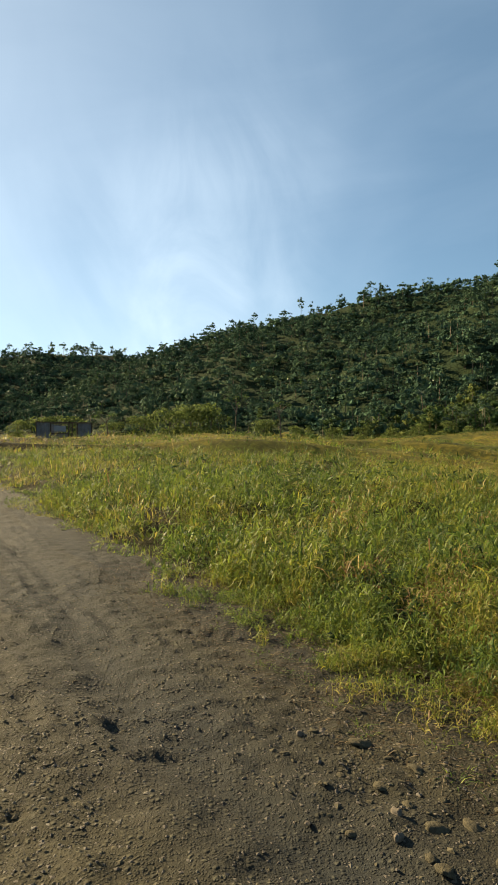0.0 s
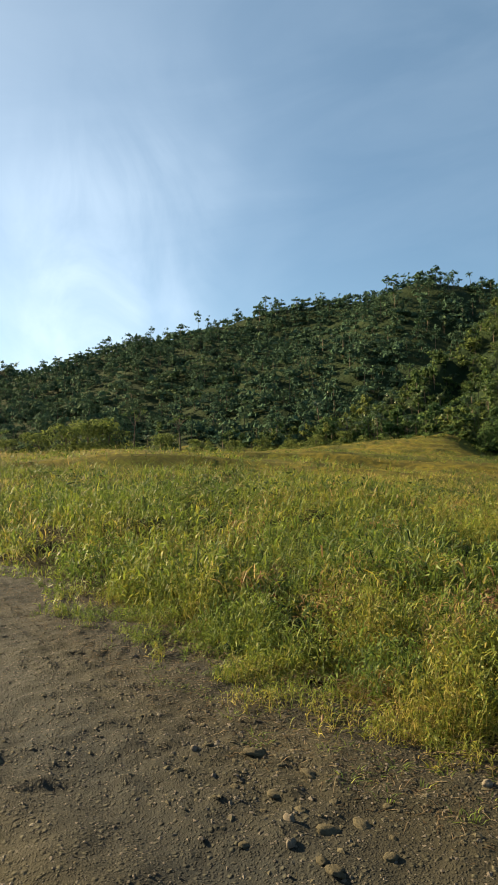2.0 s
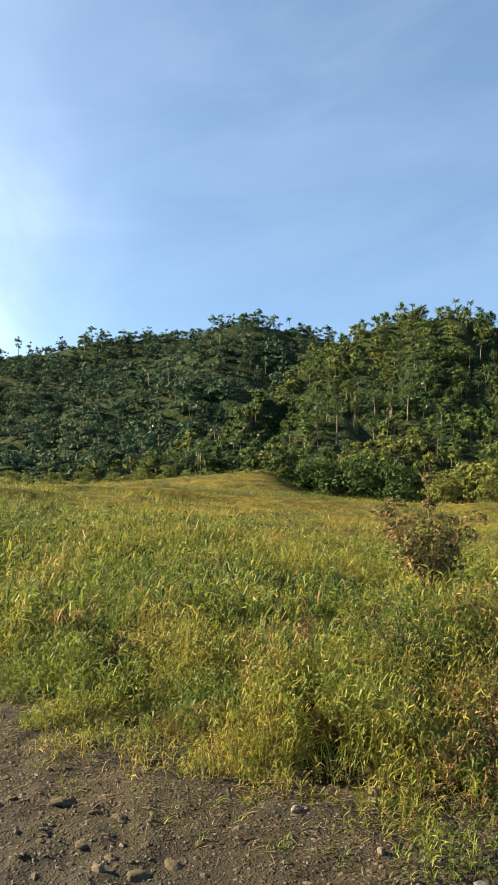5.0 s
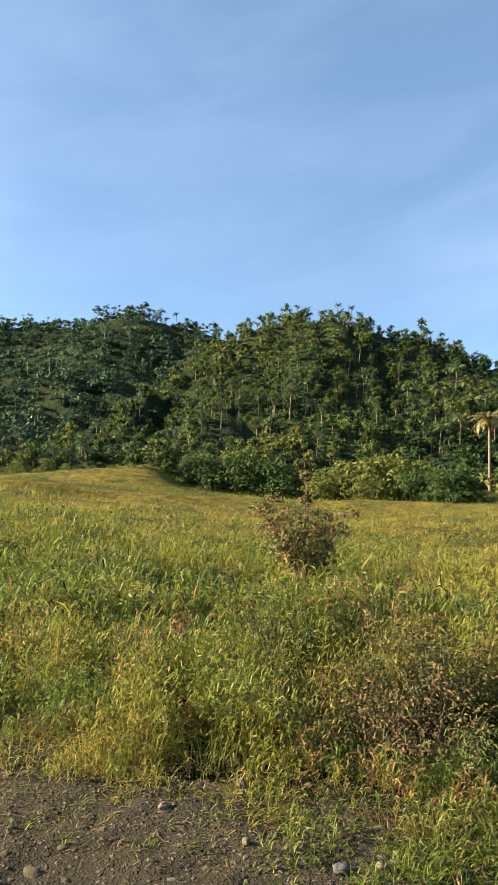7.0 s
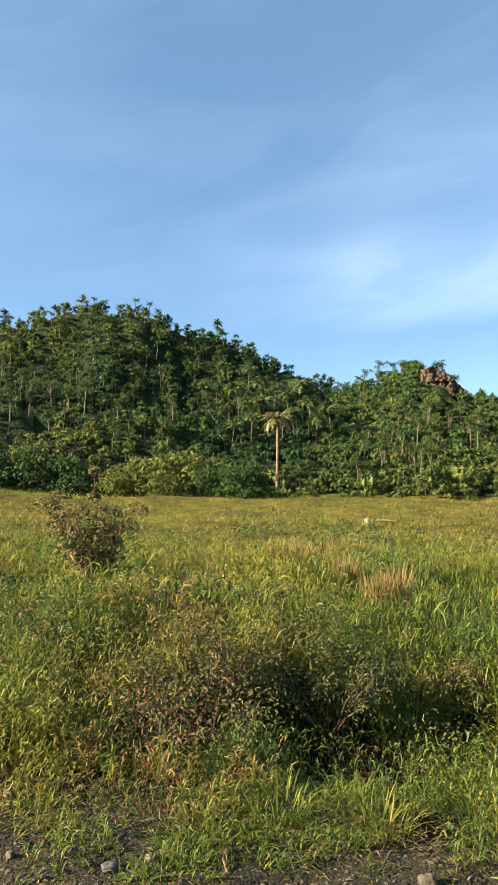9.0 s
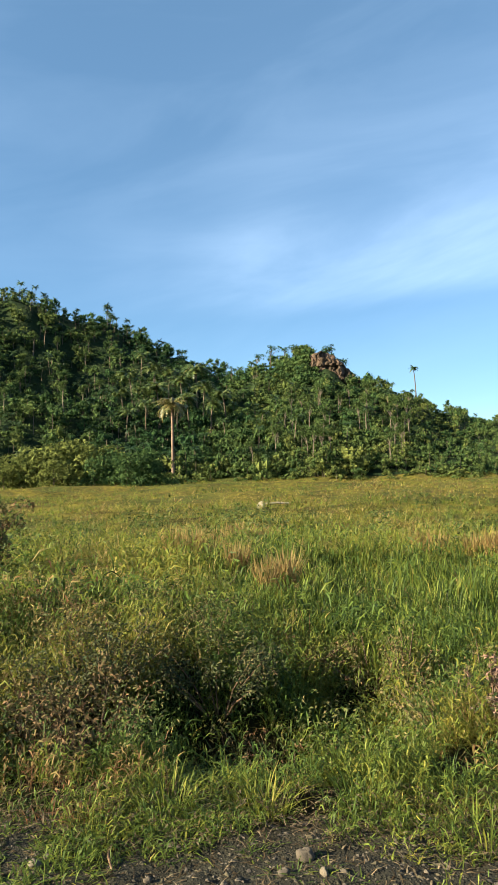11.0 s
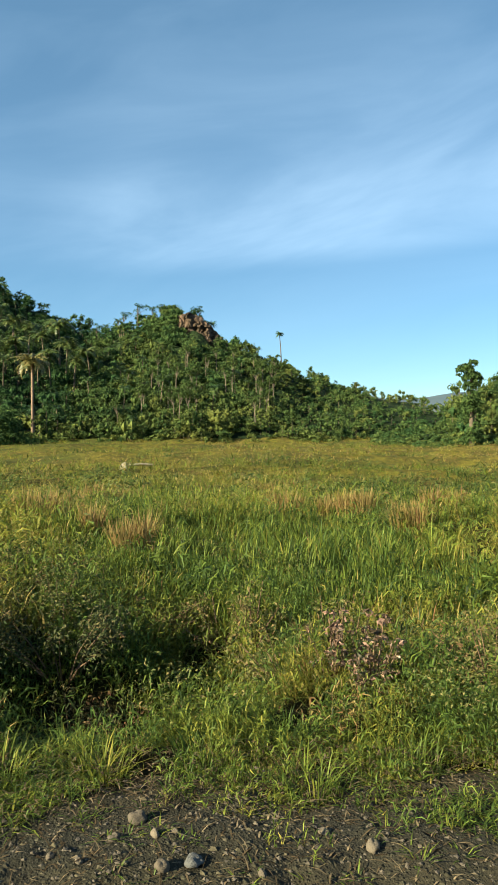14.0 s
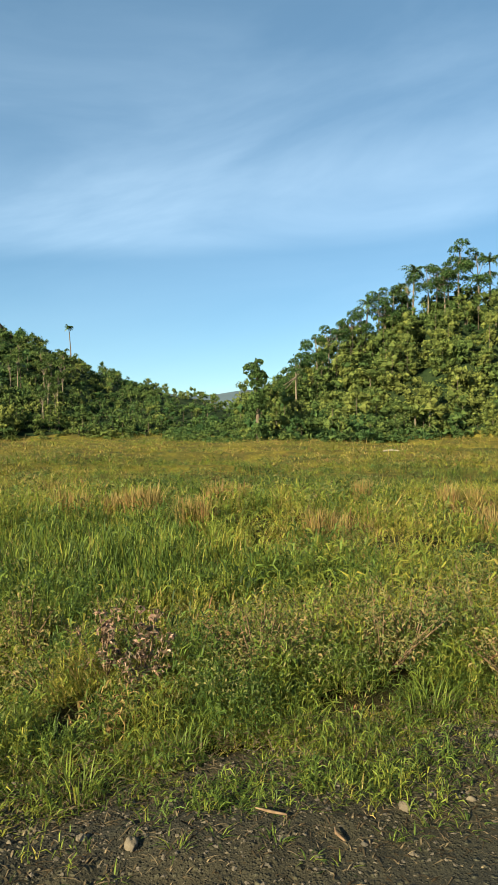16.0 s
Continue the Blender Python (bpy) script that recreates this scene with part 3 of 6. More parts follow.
# blue mountains far behind the valley, the haze put into their colour
mx = np.linspace(40, 130, 240)
mtop = 97 + 54 * fbm(mx, mx * 0, 4.0, 51, 4) + 20 * np.exp(-(((mx - 92) / 2.5) ** 2))
rows = []
for rr, hh in ((2300, -5.0), (2500, 0.55), (2700, 1.0), (3100, 0.6)):
    px, py = place(mx, rr)
    rows.append(np.stack([px, py, mtop * hh if hh > 0 else np.full(len(mx), hh)], 1))
mv = np.concatenate(rows)
ii, jj = np.meshgrid(np.arange(3), np.arange(len(mx) - 1), indexing="ij")
k0 = (ii * len(mx) + jj).ravel()
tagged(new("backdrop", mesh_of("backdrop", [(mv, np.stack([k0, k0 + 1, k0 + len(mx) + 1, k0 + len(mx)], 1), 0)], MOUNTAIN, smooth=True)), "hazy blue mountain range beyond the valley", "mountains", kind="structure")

# ---- plants: shapes ----
def leaf_cloud(n, blobs, size, flat=0.25, seed=0, up=0.35, corners=4, loose=0.55):
    """n bent leaf quads on the surfaces of blobs (x, y, z, radius); points of 4 a leaf."""
    g = np.random.default_rng(seed)
    b = np.asarray(blobs, float)
    w = b[:, 3] ** 2
    pick = g.choice(len(b), n, p=w / w.sum())
    d = g.normal(size=(n, 3))
    d[:, 2] = np.where(g.random(n) < 0.72, np.abs(d[:, 2]), d[:, 2])
    d /= np.linalg.norm(d, axis=1)[:, None]
    c = b[pick, :3] + d * (b[pick, 3] * (0.72 + 0.34 * g.random(n)))[:, None] * (1, 1, 0.8)
    nrm = d * 0.7 + g.normal(size=(n, 3)) * loose + (0, 0, up)
    nrm /= np.linalg.norm(nrm, axis=1)[:, None]
    t = np.cross(nrm, g.normal(size=(n, 3)))
    t /= np.linalg.norm(t, axis=1)[:, None]
    s = np.cross(nrm, t)
    L = (size * (0.6 + 0.8 * g.random(n)))[:, None]
    W = L * ((0.34 if corners == 3 else 0.24) + 0.22 * g.random(n))[:, None]
    if corners == 3:
        pts = np.stack([c - t * L * 0.6, c + s * W * 0.75 + t * L * 0.1, c + t * L * 0.55 - s * W * 0.5 - nrm * L * flat], 1)
        return pts.reshape(-1, 3), np.arange(3 * n).reshape(-1, 3)
    pts = np.stack([c - t * L * 0.5, c + s * W * 0.5 + nrm * L * 0.08, c + t * L * 0.5 - nrm * L * flat, c - s * W * 0.5 + nrm * L * 0.08], 1)
    return pts.reshape(-1, 3), np.arange(4 * n).reshape(-1, 4)


def tube(points, radii, sides=6):
    """A tapered tube along points."""
    p, rad = np.asarray(points, float), np.asarray(radii, float)
    t = np.gradient(p, axis=0)
    t /= np.linalg.norm(t, axis=1)[:, None]
    ref = np.where(np.abs(t[:, 2:3]) > 0.9, (1.0, 0, 0), (0, 0, 1.0))
    a = np.cross(t, ref)
    a /= np.linalg.norm(a, axis=1)[:, None]
    b = np.cross(t, a)
    ang = np.arange(sides) * 2 * math.pi / sides
    v = p[:, None] + rad[:, None, None] * (np.cos(ang)[None, :, None] * a[:, None] + np.sin(ang)[None, :, None] * b[:, None])
    n = len(p)
    i, j = np.meshgrid(np.arange(n - 1), np.arange(sides), indexing="ij")
    k0, k1 = (i * sides + j).ravel(), (i * sides + (j + 1) % sides).ravel()
    return v.reshape(-1, 3), np.stack([k0, k1, k1 + sides, k0 + sides], 1)


def frond(length, rise, droop, n, width, g):
    """One feathered palm leaf along +x from the origin: triangles."""
    ang = rise - droop * (np.arange(n + 1) / n) ** 1.2
    run = np.stack([np.cos(ang), 0 * ang, np.sin(ang)], 1) * (length / n)
    s = np.linspace(0, 1, n + 1)
    mid = np.concatenate([[(0, 0, 0)], np.cumsum(run[:-1], 0)])
    pts, tri = [], []
    for k in range(n):
        a, b = mid[k], mid[k + 1]
        w = width * math.sin(math.pi * min(1.0, 0.18 + 0.8 * s[k + 1])) + 0.04
        for side in (-1, 1):
            tip = (a + b) / 2 + (0.35 * w, side * w * (0.75 + 0.4 * g.random()), -w * (0.35 + 0.5 * g.random()))
            base = len(pts)
            pts += [a, b, tip]
            tri.append((base, base + 1, base + 2))
    return np.array(pts), np.array(tri)


def palm_shape(height, bend, seed, fronds=15, n=7, length=2.6, width=0.5, sides=6):
    g = np.random.default_rng(seed)
    s = np.linspace(0, 1, 7)
    turn = g.random() * 6.28
    line = np.stack([bend * s**2 * math.cos(turn), bend * s**2 * math.sin(turn), height * s], 1)
    trunk = tube(line, 0.17 - 0.07 * s + 0.10 * np.exp(-s * 12), sides)
    top, leaves = line[-1], []
    for k in range(fronds):
        lift = g.random()
        p, f = frond(length * (0.8 + 0.35 * g.random()), -0.2 + 1.35 * lift, 1.4 + 0.9 * g.random(), n, width, g)
        a = k * 2.4 + g.random() * 0.5
        c, sn = math.cos(a), math.sin(a)
        p = np.stack([p[:, 0] * c - p[:, 1] * sn, p[:, 0] * sn + p[:, 1] * c, p[:, 2]], 1) + top
        leaves.append((p, f))
    return trunk, leaves


def join(shapes):
    base, pts, fs = 0, [], []
    for p, f in shapes:
        pts.append(p)
        fs.append(f + base)
        base += len(p)
    return np.concatenate(pts), np.concatenate(fs)


def tree_shape(height, spread, seed, leaves=220, size=0.75, blobs=7, low=0.3, plain=False, caps=False, puff=0.34):
    g = np.random.default_rng(seed)
    bl = []
    for k in range(blobs):
        a, q = g.random() * 6.28, math.sqrt(g.random())
        z = height * (low + (1 - low) * (0.15 + 0.75 * g.random()))
        rr = spread * (puff + 0.65 * puff * g.random())
        lim = spread * (1.0 - 0.55 * abs(z / height - 0.55))
        bl.append((math.cos(a) * q * lim * 0.75, math.sin(a) * q * lim * 0.75, min(z, height - rr * 0.7), rr))
    bl.append((0, 0, height - spread * puff * 0.9, spread * puff * 1.1))
    crown = leaf_cloud(leaves, bl, size, seed=seed, corners=3 if plain else 4, loose=0.3 if plain else 0.5, up=0.15)
    if plain:
        octa = np.array([(1, 0, 0), (0, 1, 0), (-1, 0, 0), (0, -1, 0), (0, 0, 1), (0, 0, -1)], float)
        sides8 = np.array([(0, 1, 4), (1, 2, 4), (2, 3, 4), (3, 0, 4), (1, 0, 5), (2, 1, 5), (3, 2, 5), (0, 3, 5)])
        mass = [(octa * (1 + 0.2 * g.normal(size=(6, 1))) * rr * 0.56 + (x, y, z), sides8[:4] if caps else sides8) for x, y, z, rr in bl]
        crown = join([crown] + mass)
        return tube([(0, 0, 0), (0.1, 0.05, height * 0.8)], (0.016 * height, 0.006 * height), 3), crown
    s = np.linspace(0, 1, 5)
    lean = g.normal(size=2) * 0.25
    trunk = [tube(np.stack([lean[0] * s, lean[1] * s, height * 0.72 * s], 1), 0.02 * height * (1.15 - s) + 0.02, 6)]
    for x, y, z, rr in bl[:4]:
        z0 = max(0.25 * height, z * 0.6)
        trunk.append(tube(np.array([(0, 0, z0), (x * 0.5, y * 0.5, (z0 + z) / 2), (x, y, z)]), np.array([0.012, 0.008, 0.003]) * height, 4))
    return join(trunk), crown


def spread_copies(shape, xyz, turn, sx, sz):
    """Copies of one (points, faces) at many places, as one chunk."""
    p, f = shape
    n, c, s = len(xyz), np.cos(turn)[:, None], np.sin(turn)[:, None]
    x, y = p[None, :, 0] * sx[:, None], p[None, :, 1] * sx[:, None]
    v = np.stack([x * c - y * s, x * s + y * c, p[None, :, 2] * sz[:, None] + 0 * x], 2) + xyz[:, None]
    return v.reshape(-1, 3), (f[None] + (np.arange(n) * len(p))[:, None, None]).reshape(-1, f.shape[1])


def woods(name, label, groups, kind="stuff"):
    """groups: (trunk shape or None, leaf shape, xyz, scale, tint, leaf material) joined into one wood."""
    chunks, tints = [], []
    for trunk, crown, xyz, scale, tint, mat in groups:
        if not len(xyz):
            continue
        turn, sz = RNG.random(len(xyz)) * 6.28, scale * (0.85 + 0.3 * RNG.random(len(xyz)))
        for shape, mi in ((trunk, 0), (crown, mat)):
            if shape is None:
                continue
            v, f = spread_copies(shape, xyz, turn, scale, sz)
            chunks.append((v, f, mi))
            tints.append(np.repeat(tint, len(shape[0])))
    me = mesh_of(name, chunks, [BARK, HAZY_LEAVES if "far" in name else LEAVES, PALM], {"tint": np.concatenate(tints)})
    return tagged(new(name, me), label, "forest", kind=kind)


def scatter(n, az, rr, keep, seed, power=1.0):
    """n places, evenly by bearing and distance, where keep(x, y, bearing, distance) holds."""
    g = np.random.default_rng(seed)
    a = az[0] + (az[1] - az[0]) * g.random(4 * n)
    r = rr[0] + (rr[1] - rr[0]) * g.random(4 * n) ** power
    x, y = place(a, r)
    ok = keep(x, y, a, r)
    return x[ok][:n], y[ok][:n]


def ground_pts(x, y, sink=0.15):
    return np.stack([x, y, land(x, y) - sink], 1)


TREES = [tree_shape(6.8 * f, 2.7 * q, 100 + k, 116, 0.58, b, 0.05, True) for k, (f, q, b) in enumerate([(1.0, 1.0, 6), (1.1, 0.95, 7), (0.8, 1.3, 8), (0.9, 1.1, 7), (0.65, 1.1, 6)])]
SCRUB = [tree_shape(4.2 * f, 2.4 * q, 180 + k, 84, 0.46, 5, 0.0, True) for k, (f, q) in enumerate([(1.0, 1.0), (1.25, 0.9), (0.8, 1.25), (0.65, 1.1)])]
SIDE_TREES = [tree_shape(7.2, 2.7, 110 + k, 260, 0.40, 10, 0.05, True) for k in range(3)] + [tree_shape(3.4, 4.4, 115 + k, 340, 0.56, 24, -0.35, True, False, 0.20) for k in range(4)]
FAR_TREES = [tree_shape(7.0 * f, 3.2 * q, 120 + k, 52, 1.0, 5, 0.0, True, True) for k, (f, q) in enumerate([(1.0, 1.0), (1.2, 0.85), (0.75, 1.2), (0.6, 1.45), (0.5, 1.6)])]
SHRUBS = [(None, leaf_cloud(62, [(0, 0, 0.8, 1.2), (0.9, 0.3, 0.6, 0.9), (-0.7, 0.6, 0.7, 0.9), (0.1, -0.9, 0.5, 0.8)], 0.7, seed=140 + k, corners=3, loose=0.3)) for k in range(4)]
PALMS = []
for k in range(4):
    tr, lv = palm_shape(6.0 + 1.1 * k, 0.7, 160 + k, 16, 5, 2.7, 0.5, 3)
    PALMS.append((tr, join(lv)))


def slope_groups(name, n_tree, n_palm, n_shrub, az, rr, keep, seed, trees, tint=0.45, big=1.0):
    out = []
    # leaf tint by bearing: lit and shaded flanks are put into the colour
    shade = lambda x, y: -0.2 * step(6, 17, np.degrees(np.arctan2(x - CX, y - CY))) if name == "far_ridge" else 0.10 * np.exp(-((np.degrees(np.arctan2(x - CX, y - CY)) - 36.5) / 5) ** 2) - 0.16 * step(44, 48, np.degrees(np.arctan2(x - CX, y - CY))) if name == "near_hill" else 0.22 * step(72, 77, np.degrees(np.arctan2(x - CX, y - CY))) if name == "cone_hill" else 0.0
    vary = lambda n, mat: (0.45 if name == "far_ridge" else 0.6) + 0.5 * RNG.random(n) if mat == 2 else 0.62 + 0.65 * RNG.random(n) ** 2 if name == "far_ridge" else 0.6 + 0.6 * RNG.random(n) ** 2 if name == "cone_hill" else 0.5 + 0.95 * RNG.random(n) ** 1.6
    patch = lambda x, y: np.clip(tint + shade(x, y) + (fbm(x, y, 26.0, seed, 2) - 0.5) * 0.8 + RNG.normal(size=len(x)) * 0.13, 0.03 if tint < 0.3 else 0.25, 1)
    for kinds, n, mat, s0 in ((trees, n_tree, 1, big), (PALMS, n_palm, 2, big), (SHRUBS, n_shrub, 1, big * (2.0 if name == "far_ridge" else 1.1))):
        for k, (trunk, crown) in enumerate(kinds):
            x, y = scatter(n // len(kinds), az, rr, keep, seed + 7 * k + 31 * mat + len(kinds), 0.8 if name == "far_ridge" else 1.0)
            if name == "cone_hill":
                s0 = big * (1 - 0.40 * step(72, 80, np.degrees(np.arctan2(x - CX, y - CY))))
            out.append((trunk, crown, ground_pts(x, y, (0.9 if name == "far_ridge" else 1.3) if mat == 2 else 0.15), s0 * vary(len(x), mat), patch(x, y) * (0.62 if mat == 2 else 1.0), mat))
    return out


def on_hill(name, low=1.0):
    return lambda x, y, a, r: ~((a > 68.5) & (a < 72.1) & (r > 171) & (r < 184)) & (ridge_height(x, y, name) > low) & (ridge_height(x, y, name) >= hill_at(x, y) - 0.5)


on_far = lambda x, y, a, r: (ridge_height(x, y, "far_ridge") > 1.0) & ((ridge_height(x, y, "far_ridge") >= hill_at(x, y) - 0.5) | (r > 226))
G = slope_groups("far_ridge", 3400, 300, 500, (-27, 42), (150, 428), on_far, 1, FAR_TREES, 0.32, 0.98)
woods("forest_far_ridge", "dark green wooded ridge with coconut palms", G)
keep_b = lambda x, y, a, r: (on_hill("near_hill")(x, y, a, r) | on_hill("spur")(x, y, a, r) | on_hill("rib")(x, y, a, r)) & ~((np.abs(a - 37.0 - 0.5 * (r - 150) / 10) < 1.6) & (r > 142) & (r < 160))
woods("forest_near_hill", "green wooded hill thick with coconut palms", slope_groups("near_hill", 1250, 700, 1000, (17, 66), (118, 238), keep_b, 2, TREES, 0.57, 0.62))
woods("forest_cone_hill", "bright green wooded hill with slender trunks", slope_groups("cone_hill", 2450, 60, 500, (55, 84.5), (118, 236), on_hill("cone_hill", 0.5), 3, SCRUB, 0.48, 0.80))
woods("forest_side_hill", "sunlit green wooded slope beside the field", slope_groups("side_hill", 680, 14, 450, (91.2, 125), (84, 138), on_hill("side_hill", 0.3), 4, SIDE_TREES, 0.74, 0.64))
fringe = lambda x, y, a, r: (hill_at(x, y) > 0.05) & (hill_at(x, y) < 2.5) & (r < 190) & ~((a > 82) & (a < 91))
woods("undergrowth", "dense green thicket along the foot of the hills", slope_groups("foot", 360, 0, 1600, (-25, 122), (80, 190), fringe, 5, TREES, 0.58, 0.6))
woods("thicket", "low green thicket at the toe of the slope", slope_groups("toe", 0, 0, 200, (85, 92), (80, 135), lambda x, y, a, r: hill_at(x, y) > 0.05, 8, TREES, 0.62, 0.5))
woods("thicket", "sunlit green thicket below the wooded slope", slope_groups("toe", 0, 0, 240, (93, 122), (82, 112), lambda x, y, a, r: (hill_at(x, y) > 0.02) & (hill_at(x, y) < 4), 9, TREES, 0.72, 0.6))
valley = lambda x, y, a, r: r > 0
woods("valley_trees", "dense green tree belt across the valley mouth", slope_groups("valley", 260, 3, 260, (79, 95), (122, 190), valley, 6, TREES, 0.5, 0.36))

# ---- grass ----
def blades(x, y, z, h, w, bend, turn, segs):
    """Grass blades, each a tapering bent strip: points and faces in two chunks (quads, tip triangles)."""
    n = len(x)
    d = np.stack([np.cos(turn), np.sin(turn)], 1)
    side = np.stack([-d[:, 1], d[:, 0]], 1)
    pts = []
    for k in range(segs):
        s = k / segs
        out = bend * h * s**1.8
        c = np.stack([x + d[:, 0] * out, y + d[:, 1] * out, z + h * s * (1 - 0.35 * bend * s)], 1)
        ww = (w * (0.75 + 0.5 * s if s < 0.5 else 1.0 - 0.5 * (s - 0.5)) * 0.5)[:, None]
        e = np.concatenate([side * ww, np.zeros((n, 1))], 1)
        pts += [c - e, c + e]
    out = bend * h
    pts.append(np.stack([x + d[:, 0] * out, y + d[:, 1] * out, z + h * (1 - 0.35 * bend)], 1))
    m = len(pts)
    v = np.stack(pts, 1).reshape(-1, 3)
    base = np.arange(n) * m
    q = [np.stack([base + 2 * k, base + 2 * k + 1, base + 2 * k + 3, base + 2 * k + 2], 1) for k in range(segs - 1)]
    t = np.stack([base + m - 3, base + m - 2, base + m - 1], 1)
    return v, np.concatenate(q) if q else None, t, m


def dryness_and_shade(x, y):
    """How dry the grass is: 0 lush, 0.5 yellow green, 0.8 straw, 1 red brown; lowered too where shade is tinted in."""
    r, az = np.hypot(x - CX, y - CY), np.degrees(np.arctan2(x - CX, y - CY))
    t = 0.47 + (fbm(x, y, 2.0, 61) - 0.5) * 0.75 + (fbm(x, y, 0.5, 65) - 0.5) * 0.45 + 0.03 * step(12, 35, r) + 0.10 * step(40, 60, az) * step(28, 45, r)
    t = t + 0.06 * step(45, 70, az) + 0.10 * step(8, 20, az) * step(62, 50, az) * step(26, 16, r)
    t = t + (0.30 + 0.3 * (fbm(x, y, 0.5, 69) - 0.5) - t) * 0.75 * step(1.3, 0.5, off_road(x, y)) * step(24, 46, az)
    t = t + (0.43 - t) * 0.70 * step(30, 14, az) * step(70, 26, r) * step(2.5, 6, r)
    t = t + 0.06 * np.exp(-(((r - 62) / 22) ** 2)) * step(20, 40, az)
    t = t + 0.10 * step(90, 101, az) * step(6, 9, r)
    t = t - 0.14 * step(0.52, 0.66, fbm(x * 0.35 + y * 0.1, y - x * 0.4, 5.0, 67)) * step(14, 20, r)
    # banks, ledges and step faces are tinted darker for their shade
    t = t - 0.22 * bank(x, y) - 0.30 * ledge(x, y) - 0.30 * steep(x, y)
    # dark green for the sedge, and for the shade in the roadside hollow
    t = t + (0.12 - t) * 0.85 * rank(x, y) * step(0.26, 0.42, fbm(x, y, 0.8, 107))
    t = t + (fbm(x, y, 17.0, 63, 2) - 0.5) * 0.55 * step(16, 30, r)
    t = t - 0.22 * np.exp(-(((r - 29) / 9) ** 2)) * step(50, 62, az) * step(0.34, 0.5, fbm(x, y, 6.0, 105, 2))
    t = t + 0.22 * np.exp(-(((off_road(x, y) - 2.1) / 0.9) ** 2)) * step(66, 78, az)
    t = t + (0.24 - t) * 0.92 * lush(x, y)
    return t


def clumps(x, y, clump, seed):
    return cells(x + 0.5 * clump * fbm(x, y, 0.3, 116), y + 0.5 * clump * fbm(x, y, 0.3, 117), clump, seed)


def grass(name, label, n, az, rr, h, w, segs, seed, per=9, wide=0.06, power=1.0, lushness=False):
    """Grass in tufts of several blades that lean outwards."""
    g = np.random.default_rng(seed)
    k = n // per
    a = az[0] + (az[1] - az[0]) * g.random(k)
    r = rr[0] + (rr[1] - rr[0]) * g.random(k) ** power
    x, y = place(a, r)
    edge = off_road(x, y) + 0.22 + (fbm(x, y, 0.8, 71) - 0.5) * 0.8
    dens = (0.15 if rr[1] < 6 else 0.14) + 0.85 * step(0.42, 0.54, fbm(x, y, 0.42, 75, 2))
    if rr[1] < 6:
        dens = np.maximum(dens, (0.22 + 0.6 * step(0.40, 0.56, fbm(x, y, 0.30, 77, 2))) * step(1.8, 1.0, off_road(x, y)) * step(44, 60, a))
    hollow = np.exp(-(((off_road(x, y) - 1.3) / 0.42) ** 2)) * step(2.8, 2.0, y) * step(0.5, 1.2, y) * step(0.40, 0.55, fbm(x, y, 0.9, 87))
    pit = np.exp(-(((x - 4.2) / 0.42) ** 2 + ((y - 1.75) / 0.36) ** 2))
    pit = np.maximum(pit, np.exp(-(((x - 4.72) / 0.55) ** 2 + ((y - 0.88) / 0.40) ** 2)))
    dens = dens * (1 - 0.9 * hollow) * (1 - 0.95 * pit)
    dens = dens * (1 - 0.75 * np.maximum(steep(x, y), ledge(x, y)))
    if lushness:
        dens = step(0.08, 0.5, lush(x, y))
    elif rr[1] < 20:
        dens = dens * (1 - 0.7 * lush(x, y)) * (0.14 + 0.86 * step(0.18, 0.60, clumps(x, y, *((0.45, 206) if rr[1] < 6 else (0.85, 207)))[0]))
    ok = (edge > 0.0) & (g.random(k) < step(-0.05, 0.35, edge) * dens) & (hill_at(x, y) < 0.8)
    x, y = x[ok], y[ok]
    k, d = len(x), off_road(x, y)
    dome, kind, size = clumps(x, y, 0.45, 206) if rr[1] < 6 else clumps(x, y, 0.85, 207) if rr[1] < 20 else cells(x, y, 1.6, 5)
    tall = (0.40 + 0.60 * step(0.0, 1.0, d / (0.5 + 1.0 * step(30, 55, np.degrees(np.arctan2(x - CX, y - CY)))))) * (0.25 + 0.9 * fbm(x, y, 1.3, 81) + 0.7 * fbm(x, y, 0.45, 83)) * (0.75 + 0.5 * g.random(k))
    tall = tall * (1 - (0.0 if lushness else 0.45) * lush(x, y)) * (1 + 0.7 * bank(x, y))
    tall = tall * (0.55 + 0.75 * dome * (0.6 + 0.6 * size))
    dry = dryness_and_shade(x, y)
    dry = np.where(np.hypot(x - CX, y - CY) > 18, np.minimum(dry, 0.66), dry)
    tuft_tint = dry + 0.25 * (kind - 0.5) * (1 - lush(x, y)) + g.normal(size=k) * (0.12 if rr[1] < 20 else 0.11) + 0.3 * (g.random(k) < 0.03)
    rep_ = lambda q: np.repeat(q, per)
    lean = g.random(k * per) * 6.28
    rad = wide * np.sqrt(g.random(k * per))
    bx, by = rep_(x) + rad * np.cos(lean), rep_(y) + rad * np.sin(lean)
    turn = lean + g.normal(size=k * per) * 0.7
    hh = h * rep_(tall) * (0.5 + 0.75 * g.random(k * per))
    tint = np.clip(rep_(tuft_tint) + g.normal(size=k * per) * 0.05 + 0.3 * (g.random(k * per) < 0.04), 0, 1)
    lift = hh * 0.7 * g.random(k * per) ** 1.3 * rep_(step(0.2, 1.0, d))
    root = np.where(d < 0.45, np.maximum(land(x, y), verge_z(x, y, d)), land(x, y))
    v, q, t, m = blades(bx, by, rep_(root) - 0.015 + lift, hh * 0.72, w * (0.6 + 0.8 * g.random(k * per)), (0.15 + 0.5 * g.random(k * per)) if lushness else (0.35 if rr[1] > 6 else 0.6) + 1.2 * g.random(k * per), turn, segs)
    chunks = [(v, t, 0)] if q is None else [(v, q, 0), (np.zeros((0, 3)), t - len(v), 0)]
    me = mesh_of(name, chunks, GRASS, {"tint": np.repeat(tint, m)})
